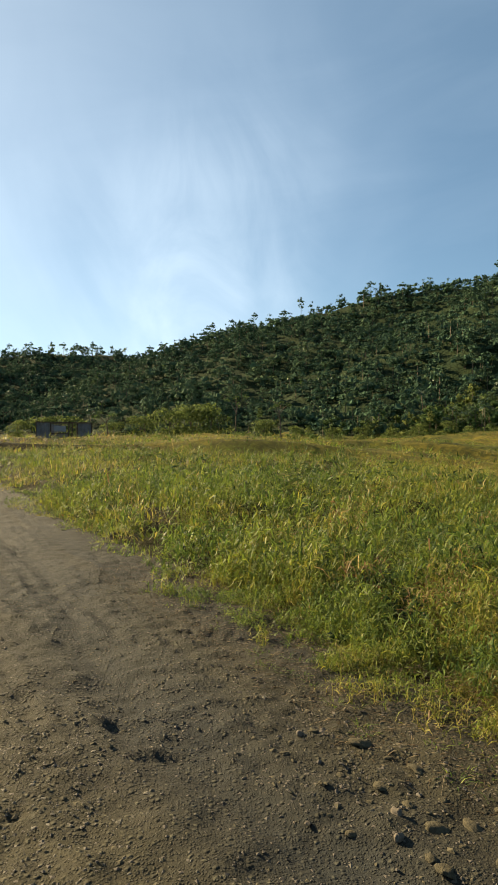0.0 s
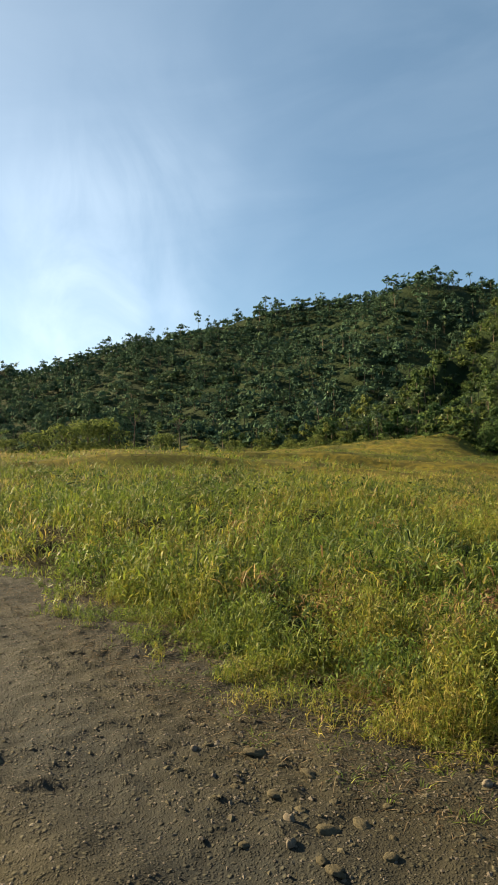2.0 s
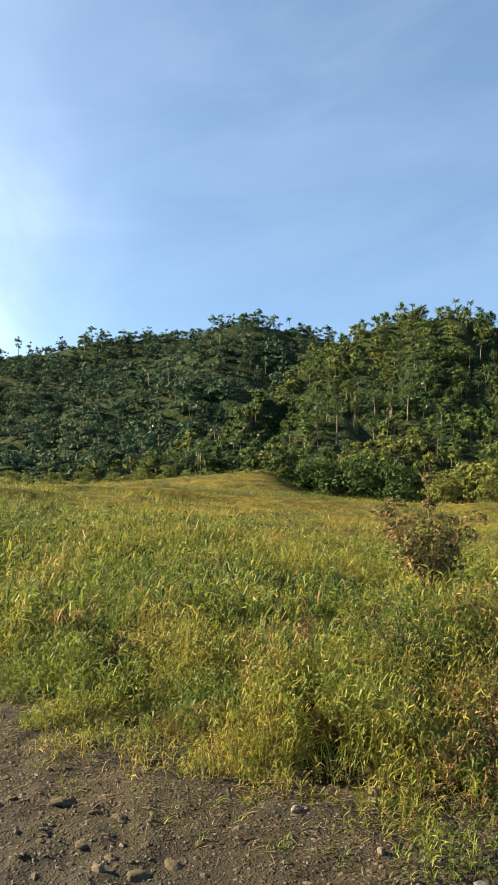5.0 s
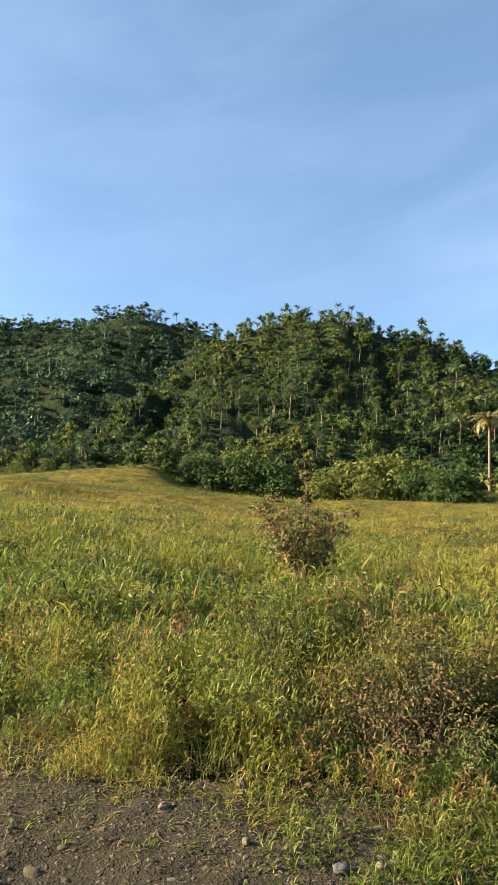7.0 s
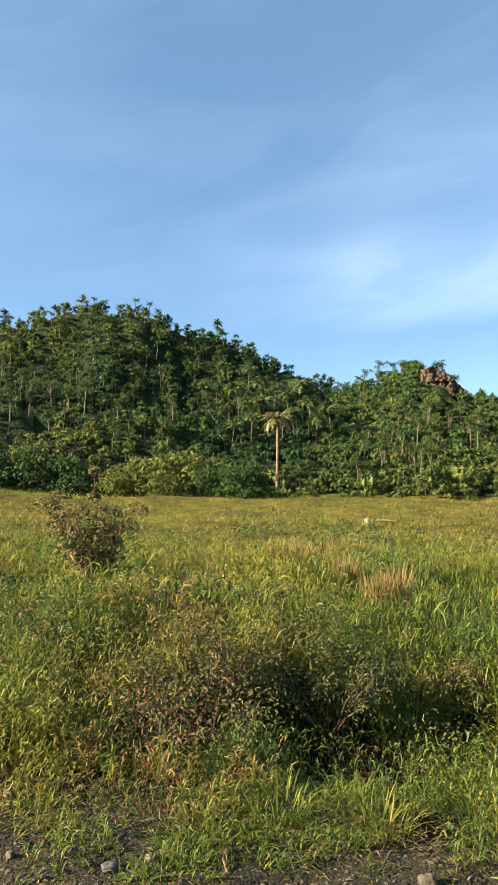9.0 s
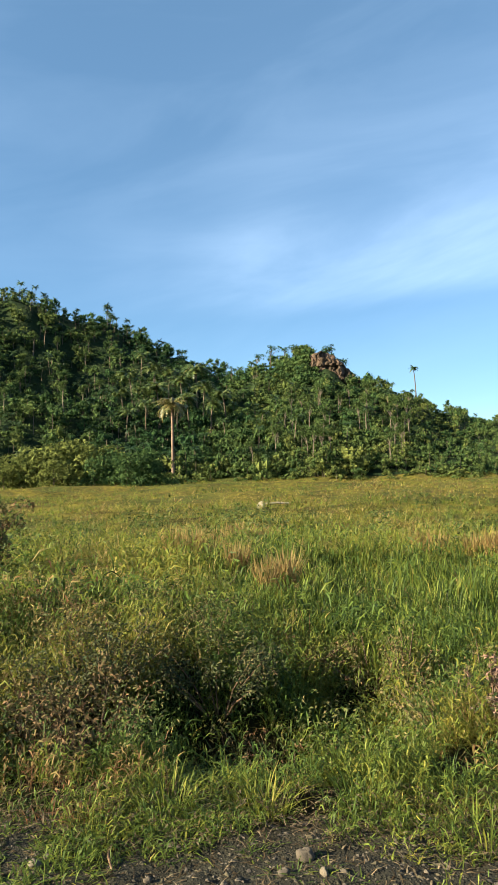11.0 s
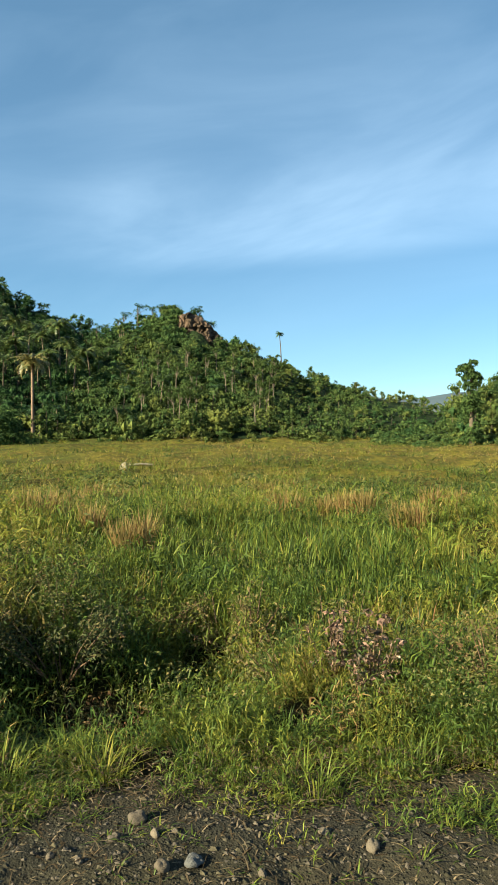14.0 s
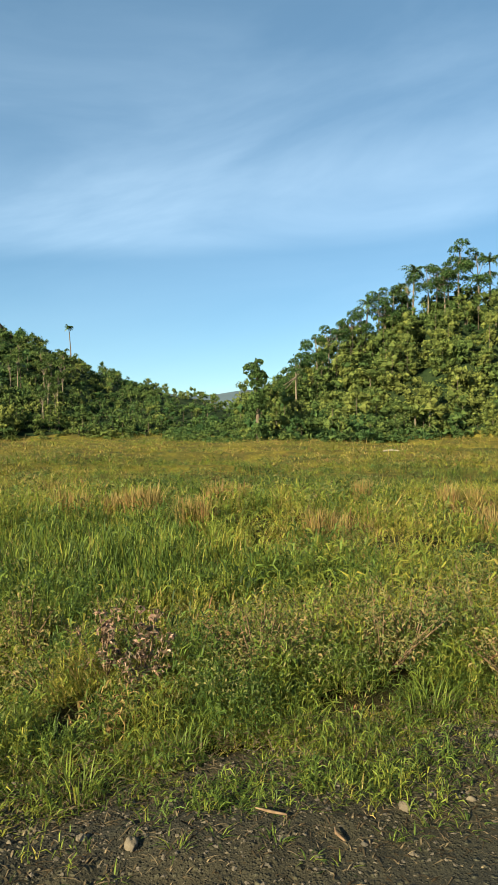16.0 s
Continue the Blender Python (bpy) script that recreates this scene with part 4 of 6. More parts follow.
    return tagged(new(name, me), label, "grass", kind="stuff")


def shoots(name, label, n, az, rr, h, leaf, w, leaves, seed, clump=0.45, power=1.0):
    """Leafy grass shoots in clumps: a leaning stem with lance-shaped leaves set round it, some clumps rusty, some dark."""
    g = np.random.default_rng(seed)
    x, y = place(az[0] + (az[1] - az[0]) * g.random(3 * n), rr[0] + (rr[1] - rr[0]) * g.random(3 * n) ** power)
    d, bear = off_road(x, y), np.degrees(np.arctan2(x - CX, y - CY))
    edge = d + 0.34 + (fbm(x, y, 0.8, 71) - 0.5) * 0.9
    pit = np.exp(-(((x - 4.2) / 0.42) ** 2 + ((y - 1.75) / 0.36) ** 2)) + np.exp(-(((x - 4.72) / 0.55) ** 2 + ((y - 0.88) / 0.40) ** 2)) + np.exp(-(((x - 4.62) / 0.34) ** 2 + ((y - 0.02) / 0.32) ** 2))
    dome, kind, size = clumps(x, y, clump, seed)
    dens = (0.04 + 0.96 * step(0.25, 0.68, dome)) * (0.35 + 0.65 * step(0.36, 0.52, fbm(x, y, 0.8, 115, 2))) * np.clip(1 - 0.95 * pit, 0, 1) * (1 - 0.9 * lush(x, y))
    dens = dens * (0.25 + 0.75 * np.maximum(step(0.2, 0.9, d), step(34, 20, bear))) * (1 - 0.25 * step(66, 76, bear) * step(0.7, 1.2, d) * step(3.6, 2.6, d))
    ok = np.nonzero((g.random(3 * n) < step(0.0, 0.4, edge) * dens) & (hill_at(x, y) < 0.8))[0][:n]
    x, y, d, bear, dome, kind, size = x[ok], y[ok], d[ok], bear[ok], dome[ok], kind[ok], size[ok]
    k = len(x)
    small = 0.30 + 0.70 * step(0.0, 1.0, d / (0.4 + 0.8 * step(30, 55, bear)))
    high = h * small * (0.35 + 0.75 * dome) * (0.65 + 0.65 * size) * (0.6 + 0.8 * g.random(k))
    r = np.hypot(x - CX, y - CY)
    tint = dryness_and_shade(x, y) + 0.22 * (size - 0.5) + 0.07 * g.normal(size=k)
    rust = (kind < 0.03 + 0.25 * step(58, 46, bear) * step(8, 18, bear) * step(9.0, 6.0, r)) * step(0.15, 0.6, d)
    dark = kind > 0.84
    tint = np.minimum(tint, 0.58 + 0.05 * g.random(k))
    tint = np.where(dark, 0.17 + 0.10 * g.random(k), tint)
    tint = np.where((rust > 0.3) & (g.random(k) < 0.42), 0.86 + 0.14 * g.random(k), tint)
    root = np.where(d < 0.45, np.maximum(land(x, y), verge_z(x, y, d)), land(x, y)) - 0.01
    turn, lean = g.random(k) * 6.28, 0.1 + 0.55 * g.random(k) ** 1.5
    pts, tints = [], []
    at = lambda q: np.stack([x + np.cos(turn) * lean * high * q**1.5, y + np.sin(turn) * lean * high * q**1.5, root + high * q], 1)
    for m in range(leaves):
        q = (m + g.random(k)) / leaves
        base = at(q)
        a = turn + m * 2.4 + g.normal(size=k) * 0.6
        way, perp = np.stack([np.cos(a), np.sin(a), 0 * a], 1), np.stack([-np.sin(a), np.cos(a), 0 * a], 1)
        e0 = 0.25 + 0.75 * g.random(k) + 0.35 * q
        e1 = e0 - 0.5 - 1.0 * g.random(k)
        ln = (leaf * (0.4 + 0.6 * small) * (0.6 + 0.7 * g.random(k)))[:, None]
        up = np.array([0, 0, 1.0])
        mid = base + 0.5 * ln * (way * np.cos(e0)[:, None] + up * np.sin(e0)[:, None])
        tip = mid + 0.55 * ln * (way * np.cos(e1)[:, None] + up * np.sin(e1)[:, None])
        tw = g.normal(size=k)[:, None] * 0.6
        side = (perp * np.cos(tw) + up * np.sin(tw)) * (w * (0.4 + 0.6 * small) * (0.7 + 0.6 * g.random(k)))[:, None]
        pts.append(np.stack([base - side * 0.3, base + side * 0.3, mid - side * 0.5, mid + side * 0.5, tip], 1))
        tints.append(np.clip(tint + 0.16 * (0.4 - q) + 0.05 * g.normal(size=k), 0, 1))
    v = np.concatenate(pts).reshape(-1, 3)
    b = np.arange(len(v) // 5) * 5
    stem_side = np.stack([-np.sin(turn), np.cos(turn), 0 * turn], 1) * w * 0.2
    sv = np.stack([at(0.0) - stem_side, at(0.0) + stem_side, at(1.0)], 1).reshape(-1, 3)
    me = mesh_of(name, [(v, np.stack([b, b + 1, b + 3, b + 2], 1), 0), (np.zeros((0, 3)), np.stack([b + 2, b + 3, b + 4], 1) - len(v), 0), (sv, np.arange(len(sv)).reshape(-1, 3), 0)], GRASS, {"tint": np.r_[np.repeat(np.concatenate(tints), 5), np.repeat(np.clip(tint + 0.12, 0, 1), 3)]})
    return tagged(new(name, me), label, "grass", kind="stuff")


grass("verge_grass", "short green verge grass at the road's edge", 300000, (-2, 130), (2.2, 5.8), 0.15, 0.0060, 2, 201, 10, 0.06)
grass("field_grass", "rank yellow-green field grass with dry stalks", 110000, (-24, 126), (5.0, 14.0), 0.22, 0.0120, 2, 202, 8, 0.08)
grass("rank_grass", "rank bright yellow-green grass along the dirt road", 60000, (-24, 31), (10.0, 36.0), 0.28, 0.022, 2, 205, 9, 0.16)
shoots("roadside_grass", "weedy yellow-green grass with rusty leaves beside the road", 23000, (-8, 128), (2.3, 7.5), 0.29, 0.090, 0.0095, 6, 206)
shoots("leafy_grass", "weedy olive grass shoots over the field", 21000, (-24, 126), (6.0, 18.0), 0.38, 0.175, 0.019, 4, 207, 0.85)
grass("fresh_grass", "upright fresh green grass in the damp hollow", 84000, (58, 100), (5.6, 13.0), 0.22, 0.011, 2, 208, 9, 0.09, lushness=True)
grass("meadow_grass", "tall olive meadow grass going to seed", 215000, (-24, 122), (12, 42), 0.31, 0.030, 1, 203, 8, 0.2)
grass("far_meadow_grass", "olive meadow grass reaching to the hills", 190000, (-24, 122), (36, 135), 0.32, 0.085, 1, 204, 6, 0.6)

# low dark tussocks scattered over the meadow
# tussocks along the ledges are added to read as shaded risers
lx, ly = scatter(420, (8, 33), (100, 128), lambda x, y, a, r: ledge(x, y) > 0.5, 45)
tx, ty = scatter(900, (-20, 120), (15, 95), lambda x, y, a, r: (off_road(x, y) > 4) & (hill_at(x, y) < 0.3) & (fbm(x, y, 7.0, 23) > 0.46 - 0.14 * np.exp(-(((r - 32) / 12) ** 2)) * (a > 45)), 44, 1.5)
tx, ty = np.r_[tx, lx], np.r_[ty, ly]
TUSSOCK = [(None, leaf_cloud(80, [(0, 0, 0.2, 0.40), (0.45, 0.1, 0.12, 0.32), (-0.4, 0.2, 0.14, 0.32)], 0.10, seed=150 + k, corners=3)) for k in range(3)]
chunks, tints = [], []
for k, (_, shape) in enumerate(TUSSOCK):
    sx = 0.5 + 0.9 * RNG.random(len(tx[k::3]))
    v, f = spread_copies(shape, ground_pts(tx[k::3], ty[k::3], 0.05), RNG.random(len(sx)) * 6.28, sx, sx * 0.8)
    chunks.append((v, f, 0))
    tints.append(np.repeat(np.clip(0.38 + 0.10 * RNG.normal(size=len(sx)), 0, 1), len(shape[0])))
tagged(new("meadow_tussocks", mesh_of("meadow_tussocks", chunks, WEEDS, {"tint": np.concatenate(tints)})), "low dark green tussocks dotted over the meadow", "weeds", kind="stuff")

# ---- trees that stand out ----
EYE_Z = 1.45


def top_at(az, r, el, sink=0.2):
    """Where a plant stands at that bearing and distance, and how high it is if its top is seen at that elevation."""
    x, y = place(az, r)
    z = float(land(x, y)) - sink
    return (x, y, z), EYE_Z + r * math.tan(radians(el)) - z


def leafy(name, shape, mat, tint):
    return mesh_of(name, [(*shape, 0)], mat, {"tint": np.full(len(shape[0]), tint)})


def palm(name, label, category, group, height, seed, fronds, n, length, width, tint, bark, thick=1.0, bend=0.6, single=False):
    tr, lv = palm_shape(height, bend, seed, fronds, n, length, width)
    if thick != 1.0:
        s = np.linspace(0, 1, 7)
        tr = tube(np.stack([bend * s**2 * 0.5, 0 * s, height * s], 1), (0.17 - 0.03 * s + 0.08 * np.exp(-s * 12)) * thick, 10)
        off = np.array([bend * 0.5, 0, height]) - lv[0][0][0]
        lv = [(p + off, f) for p, f in lv]
    ob = empty(name, label, category, group)
    part("trunk", mesh_of("trunk", [(*tr, 0)], bark, smooth=True), ob)
    if single:
        for k, shape in enumerate(lv):
            part("frond", leafy("frond", shape, PALM, tint), ob)
    else:
        part("crown", leafy("crown", join(lv), PALM, tint), ob)
    return ob


def tree(name, label, category, group, shape, tint, bark):
    ob = empty(name, label, category, group)
    part("trunk", mesh_of("trunk", [(*shape[0], 0)], bark, smooth=True), ob)
    part("crown", leafy("crown", shape[1], LEAVES, tint), ob)
    return ob


def put_copies(proto, height0, spots, used):
    """The first spot takes the thing itself, the others copies; spots: (place, height)."""
    for k, (at, h) in enumerate(spots):
        s = h / height0
        m = Matrix.LocRotScale(at, Euler((0, 0, (k * 2.399 + used) % 6.28)), (s, s, s))
        if k == 0:
            proto.matrix_basis = m
        else:
            c = copy_thing(proto, m)
            c.matrix_basis = m


# coconut palms along the skylines
g = np.random.default_rng(77)
crest = lambda name, a: (np.interp(a, [c[0] for c in HILLS[name][0]], [c[1] for c in HILLS[name][0]]))
for k, (name, lo, hi, n, label) in enumerate([
    ("far_ridge", -16, 36, 30, "distant coconut palm above the dark ridge"),
    ("near_hill", 36, 58, 24, "coconut palm on the crest of the wooded hill"),
]):
    proto = palm("coconut_palm", label, "palm tree", "palms on the " + name.replace("_", " "), 9.0, 300 + k, 22, 8, 2.9, 0.55, 0.25, BARK)
    spots = []
    for a in np.sort(lo + (hi - lo) * g.random(n)):
        x, y = place(a, crest(name, a) - 1 + 3 * g.random())
        spots.append(((x, y, float(land(x, y)) - 0.3), (2.8 if k == 0 else 2.4) + 3.4 * g.random() ** 1.3))
    put_copies(proto, 9.0, spots, k)
proto = palm("coconut_palm", "tall coconut palm rising from the sunlit slope", "palm tree", "palms on the side hill", 9.0, 320, 19, 9, 2.7, 0.45, 0.5, PALE_BARK)
put_copies(proto, 9.0, [top_at(a, r, e) for a, r, e in ((99.4, 117, 7.3), (103.8, 122, 10.3), (105.4, 123, 12.0), (107.9, 124, 11.9), (101.6, 121, 9.6), (104.6, 124, 10.9), (111.3, 125, 12.4))], 2)
proto = palm("coconut_palm", "coconut palm in the saddle between the hills", "palm tree", "palms in the saddle", 9.0, 324, 16, 7, 2.6, 0.5, 0.4, BARK)
put_copies(proto, 9.0, [top_at(a, r, e) for a, r, e in ((60.6, 215, 8.3), (59.7, 214, 8.3), (58.9, 212, 8.6), (52, 208, 12.9), (54, 210, 11.9), (55.3, 212, 11.0), (56.5, 212, 10.6))], 3)
proto = palm("coconut_palm", "coconut palm with a full sunlit crown under the hill", "palm tree", "palms at the foot of the hill", 7.0, 327, 30, 8, 2.9, 0.6, 0.58, BARK)
put_copies(proto, 7.0, [top_at(a, r, e) for a, r, e in ((54.0, 162, 7.9), (55.0, 147, 5.7), (55.7, 168, 8.5), (56.2, 154, 6.9), (53.4, 143, 5.0), (58.1, 163, 7.5), (59.3, 170, 8.3), (60.4, 148, 5.6), (61.7, 154, 6.3), (54.7, 176, 9.6), (54.5, 153, 6.7), (58.6, 150, 6.0), (56.9, 167, 8.2), (53.2, 154, 6.6), (57.6, 147, 5.4), (59.8, 156, 6.9))], 4)
at, h = top_at(77.42, 184, 7.85)
lone = palm("lone_coconut_palm", "lone slender coconut palm against the sky", "palm tree", "", h, 331, 22, 8, 1.75, 0.45, 0.3, BARK, bend=0.5, single=True)
lone.matrix_basis = pose(*at)
at, h = top_at(57.2, 124, 5.5)
fan = palm("buri_palm", "stout pale-trunked palm with browning crown", "palm tree", "", h, 340, 46, 9, 4.2, 0.8, 0.78, RED_BARK, thick=1.7, bend=0.2, single=True)
fan.matrix_basis = pose(*at)


def slender_shape(height, seed, leaves=260, size=0.7, wide=1.0):
    gg = np.random.default_rng(seed)
    s = np.linspace(0, 1, 6)
    trunk = [tube(np.stack([0.5 * s**2, 0.2 * np.sin(3 * s), 0.9 * height * s], 1), 0.16 * (1.25 - s), 6)]
    bl = [(0.5 + gg.normal() * 0.8 * wide, gg.normal() * 0.8 * wide, height * (0.95 - 0.3 * wide * gg.random() / 1.2), 0.7 + 0.5 * gg.random()) for _ in range(int(6 * wide))]
    for x, y, z, rr in bl:
        trunk.append(tube(np.array([(0.2, 0.05, 0.6 * height), (0.5 * x + 0.1, 0.5 * y, 0.5 * (0.6 * height + z)), (x, y, z)]), (0.08, 0.05, 0.02), 4))
    return join(trunk), leaf_cloud(leaves, bl, size, seed=seed)


g = np.random.default_rng(78)
for k, (name, lo, hi, n, r0, r1) in enumerate([("cone_hill", 62, 78, 34, 124, 158), ("near_hill", 33, 56, 22, 135, 195)]):
    proto = tree("slender_tree", "slender pale-trunked tree on the wooded hill", "tree", "slender trees on the " + name.replace("_", " "), slender_shape(10.0, 350 + k), 0.6, PALE_BARK)
    spots = []
    for a in lo + (hi - lo) * g.random(n):
        x, y = place(a, r0 + (r1 - r0) * g.random())
        spots.append(((x, y, float(land(x, y)) - 0.3), 5.5 + 2.4 * g.random()))
    put_copies(proto, 10.0, spots, k)
proto = tree("summit_tree", "small flat-topped tree on the rocky summit", "tree", "trees on the summit", slender_shape(8.0, 360, 260, 0.5), 0.3, BARK)
put_copies(proto, 8.0, [top_at(a, r, e) for a, r, e in ((65.6, 188, 10.3), (67.5, 187, 10.25), (66.7, 188, 10.05), (62.3, 195, 8.6), (70.6, 186, 10.15), (64.4, 190, 9.6))], 1)

def foot_at(az, el):
    """The nearest place at that bearing where the wooded ground is seen at that elevation."""
    for r in np.arange(110, 230, 1.0):
        x, y = place(az, r)
        z = float(land(x, y))
        if z > 2 and math.degrees(math.atan2(z - EYE_Z, r)) >= el:
            return (x, y, z - 0.2), r
    return (x, y, z - 0.2), r


proto = tree("clearing_tree", "tall pale-trunked tree at the edge of the hillside clearing", "tree", "trees round the clearing", slender_shape(10.0, 365, 300, 0.5, 1.2), 0.6, PALE_BARK)
put_copies(proto, 10.0, [(at, r * math.tan(radians(up))) for (at, r), up in ((foot_at(a, e), up) for a, e, up in ((35.4, 3.7, 4.2), (39.9, 5.5, 2.9), (38.6, 5.3, 3.0), (41.2, 5.6, 3.2), (37.0, 5.6, 3.0), (33.8, 3.4, 3.0)))], 4)

# trees at the mouth of the valley and on the sunlit slope
at, h = top_at(92.75, 84, 5.7)
col = tree("vine_clad_tree", "columnar tree clad in green creepers", "tree", "", (tube([(0, 0, 0), (0.1, 0, h * 0.5), (0, 0.1, h * 0.95)], (0.3, 0.22, 0.1), 8), leaf_cloud(3000, [(g.normal() * 0.35, g.normal() * 0.35, z, 0.85 + 0.35 * math.sin(z * 1.7)) for z in np.linspace(0.8, h - 0.9, 11)], 0.5, seed=370)), 0.5, BARK)
col.matrix_basis = pose(*at)
proto = tree("hillside_tree", "open-crowned tree with a pale trunk", "tree", "trees on the side hill", slender_shape(11.0, 371, 2000, 0.42, 2.4), 0.42, PALE_BARK)
put_copies(proto, 11.0, [top_at(a, r, e) for a, r, e in ((96.0, 104, 6.0), (97.6, 114, 7.6), (98.6, 116, 8.2), (100.6, 119, 9.2), (102.6, 122, 10.9), (109.0, 124, 14.3), (106.6, 124, 12.6), (112.5, 126, 13.0), (99.6, 118, 8.7), (101.2, 120, 9.7), (103.2, 123, 11.0), (105.0, 124, 11.7), (107.2, 124, 12.7), (108.2, 125, 13.0), (110.4, 125, 13.4))], 0)
BUSH = [tree_shape(5.0, 3.7, 380 + k, 1000, 0.64, 16, -0.4) for k in range(3)]
proto = tree("bush", "broad bright green bush at the field's edge", "bush", "bushes along the field", BUSH[0], 0.97, BARK)
put_copies(proto, 5.0, [top_at(a, r, e) for a, r, e in ((45.0, 113, 1.7), (46.6, 114, 2.3), (48.2, 115, 2.6), (49.8, 115, 2.8), (51.2, 114, 2.3), (43.8, 112, 1.1), (47.6, 108, 1.2))], 0)
proto = tree("bush", "dense dark green bush under the hill", "bush", "bushes along the field", BUSH[1], 0.45, BARK)
put_copies(proto, 5.0, [top_at(a, r, e) for a, r, e in ((32.5, 126, 2.2), (34.6, 125, 2.7), (36.8, 124, 2.9), (38.8, 122, 2.3), (41.0, 120, 2.0), (50.8, 109, 1.3), (52.2, 112, 1.9), (53.4, 106, 1.5), (54.6, 105, 1.75), (55.8, 106, 1.1))], 1)
proto = tree("bush", "round leafy bush beside the far shelter", "bush", "bushes near the shelter", BUSH[2], 0.78, BARK)
put_copies(proto, 5.0, [top_at(a, r, e) for a, r, e in ((-3.7, 104, 2.2), (-1.6, 108, 2.9), (0.2, 110, 3.3), (1.8, 110, 3.3), (6.1, 108, 2.1), (-9.6, 104, 2.1), (-11.6, 106, 2.0), (-13.6, 108, 1.7), (9.0, 118, 1.6), (12.0, 122, 1.5), (14.5, 124, 1.6), (17.0, 126, 1.5), (19.0, 128, 1.9), (21.4, 132, 2.1), (-6.2, 106, 1.7))], 2)


def bare_tree(label, height, seed):
    gg = np.random.default_rng(seed)
    ob = empty("bare_tree", label, "tree")
    s = np.linspace(0, 1, 6)
    part("trunk", mesh_of("trunk", [(*tube(np.stack([0.4 * s**2, 0 * s, height * 0.8 * s], 1), 0.14 * (1.2 - s), 7), 0)], BARK, smooth=True), ob)
    for k in range(4):
        a = k * 1.7
        line = [(0.3, 0, height * (0.6 + 0.05 * k)), (0.3 + 0.8 * math.cos(a), 0.8 * math.sin(a), height * (0.8 + 0.04 * k)), (0.3 + 1.5 * math.cos(a), 1.5 * math.sin(a), height * (0.84 + 0.05 * k))]
        limb = part("limb", mesh_of("limb", [(*tube(line, (0.07, 0.05, 0.02), 5), 0)], BARK), ob)
        part("twig_leaves", leafy("twig_leaves", leaf_cloud(26, [(*line[2], 0.5)], 0.4, seed=seed + k), LEAVES, 0.6), limb)
    return ob


for a, r, e, sd in ((3.9, 112, 4.0, 1), (7.7, 114, 3.5, 2), (-6.6, 104, 2.4, 3)):
    at, h = top_at(a, r, e)
    bare_tree("thin half-bare tree with pale limbs", h, 390 + sd).matrix_basis = pose(*at, rz=sd * 70)

# broad-leaved banana plants on the slope
def banana(label, seed):
    gg = np.random.default_rng(seed)
    ob = empty("banana_plant", label, "plant", "banana plants on the slope")
    part("stem", mesh_of("stem", [(*tube([(0, 0, 0), (0.03, 0, 1.0), (0, 0.02, 1.9)], (0.13, 0.1, 0.06), 8), 0)], PALE_BARK, smooth=True), ob)
    for k in range(8):
        n, a, rise, L = 6, k * 2.4 + gg.random(), 0.5 + 0.8 * gg.random(), 2.0 + 0.6 * gg.random()
        ang = rise - 1.3 * np.linspace(0, 1, n + 1) ** 1.3
        mid = np.concatenate([[(0, 0)], np.cumsum(np.stack([np.cos(ang), np.sin(ang)], 1)[:-1] * L / n, 0)])
        w = 0.30 * np.sin(np.pi * np.clip(np.linspace(0.06, 0.99, n + 1), 0, 1)) + 0.015
        pts = []
        for (d, z), ww in zip(mid, w):
            for sgn, dz in ((-1, 0.12), (0, 0), (1, 0.12)):
                pts.append((d * math.cos(a) - sgn * ww * math.sin(a), d * math.sin(a) + sgn * ww * math.cos(a), 1.85 + z + dz * ww / 0.3))
        f = [(3 * i + c, 3 * i + c + 1, 3 * i + c + 4, 3 * i + c + 3) for i in range(n) for c in (0, 1)]
        part("leaf", leafy("leaf", (np.array(pts), np.array(f)), LEAVES, 0.85), ob)
    return ob


proto = banana("banana plant with broad pale green leaves", 400)
put_copies(proto, 4.0, [((*place(a, r), float(land(*place(a, r))) + 0.2), h) for a, r, h in ((105.6, 97, 5.0), (104.7, 98, 4.4), (99.0, 92, 3.8), (95.0, 88, 3.6), (108.5, 108, 4.4), (102.0, 108, 4.0), (104.4, 114, 4.2))], 0)

# bare red rock below the summit: a broken wedge, steep on one side
vs, ss = np.linspace(-5.0, 3.5, 44), np.linspace(0, 1, 46)
S, V = np.meshgrid(ss, vs)
left = np.interp(V, [-5, 0, 2.8, 3.5], [-5.0, -4.2, -3.4, -2.4])
right = np.interp(V, [-5, -2.8, 1.0, 2.8, 3.5], [6.6, 5.4, 2.6, 0.9, -0.4])
U = left + (right - left) * S
crag = (fbm(U, V * 0.16, 1.5, 52, 4) - 0.5) * 2.6 + np.abs(fbm(U * 1.5, V * 0.3, 0.9, 54, 3) - 0.5) * 1.6
crag = crag + (fbm(U, V * 0.6, 0.55, 58, 3) - 0.5) * 1.3 + 0.8 * (vnoise(U * 0.2, V, 1.4, 59) > 0.55)
front = -1.6 * np.sqrt(np.clip(1 - (2 * S - 1) ** 2, 0, 1)) + crag + 0.28 * (V + 5)
U = U + (vnoise(V, S * 3, 0.8, 56) - 0.5) * 0.9
pts = np.stack([U.ravel(), front.ravel(), (V + (vnoise(U, V, 0.7, 57) - 0.5) * 0.5).ravel()], 1)
back = np.stack([U.ravel(), np.full(U.size, 4.0), V.ravel()], 1)
ny, nx = V.shape
ii, jj = np.meshgrid(np.arange(ny - 1), np.arange(nx - 1), indexing="ij")
k0 = (ii * nx + jj).ravel()
quads = np.stack([k0, k0 + 1, k0 + nx + 1, k0 + nx], 1)
rim = np.r_[np.arange(nx - 1), np.arange(1, ny) * nx - 1, np.arange(ny * nx - 1, (ny - 1) * nx, -1), np.arange((ny - 1) * nx, 0, -nx)]
nxt = np.roll(rim, -1)
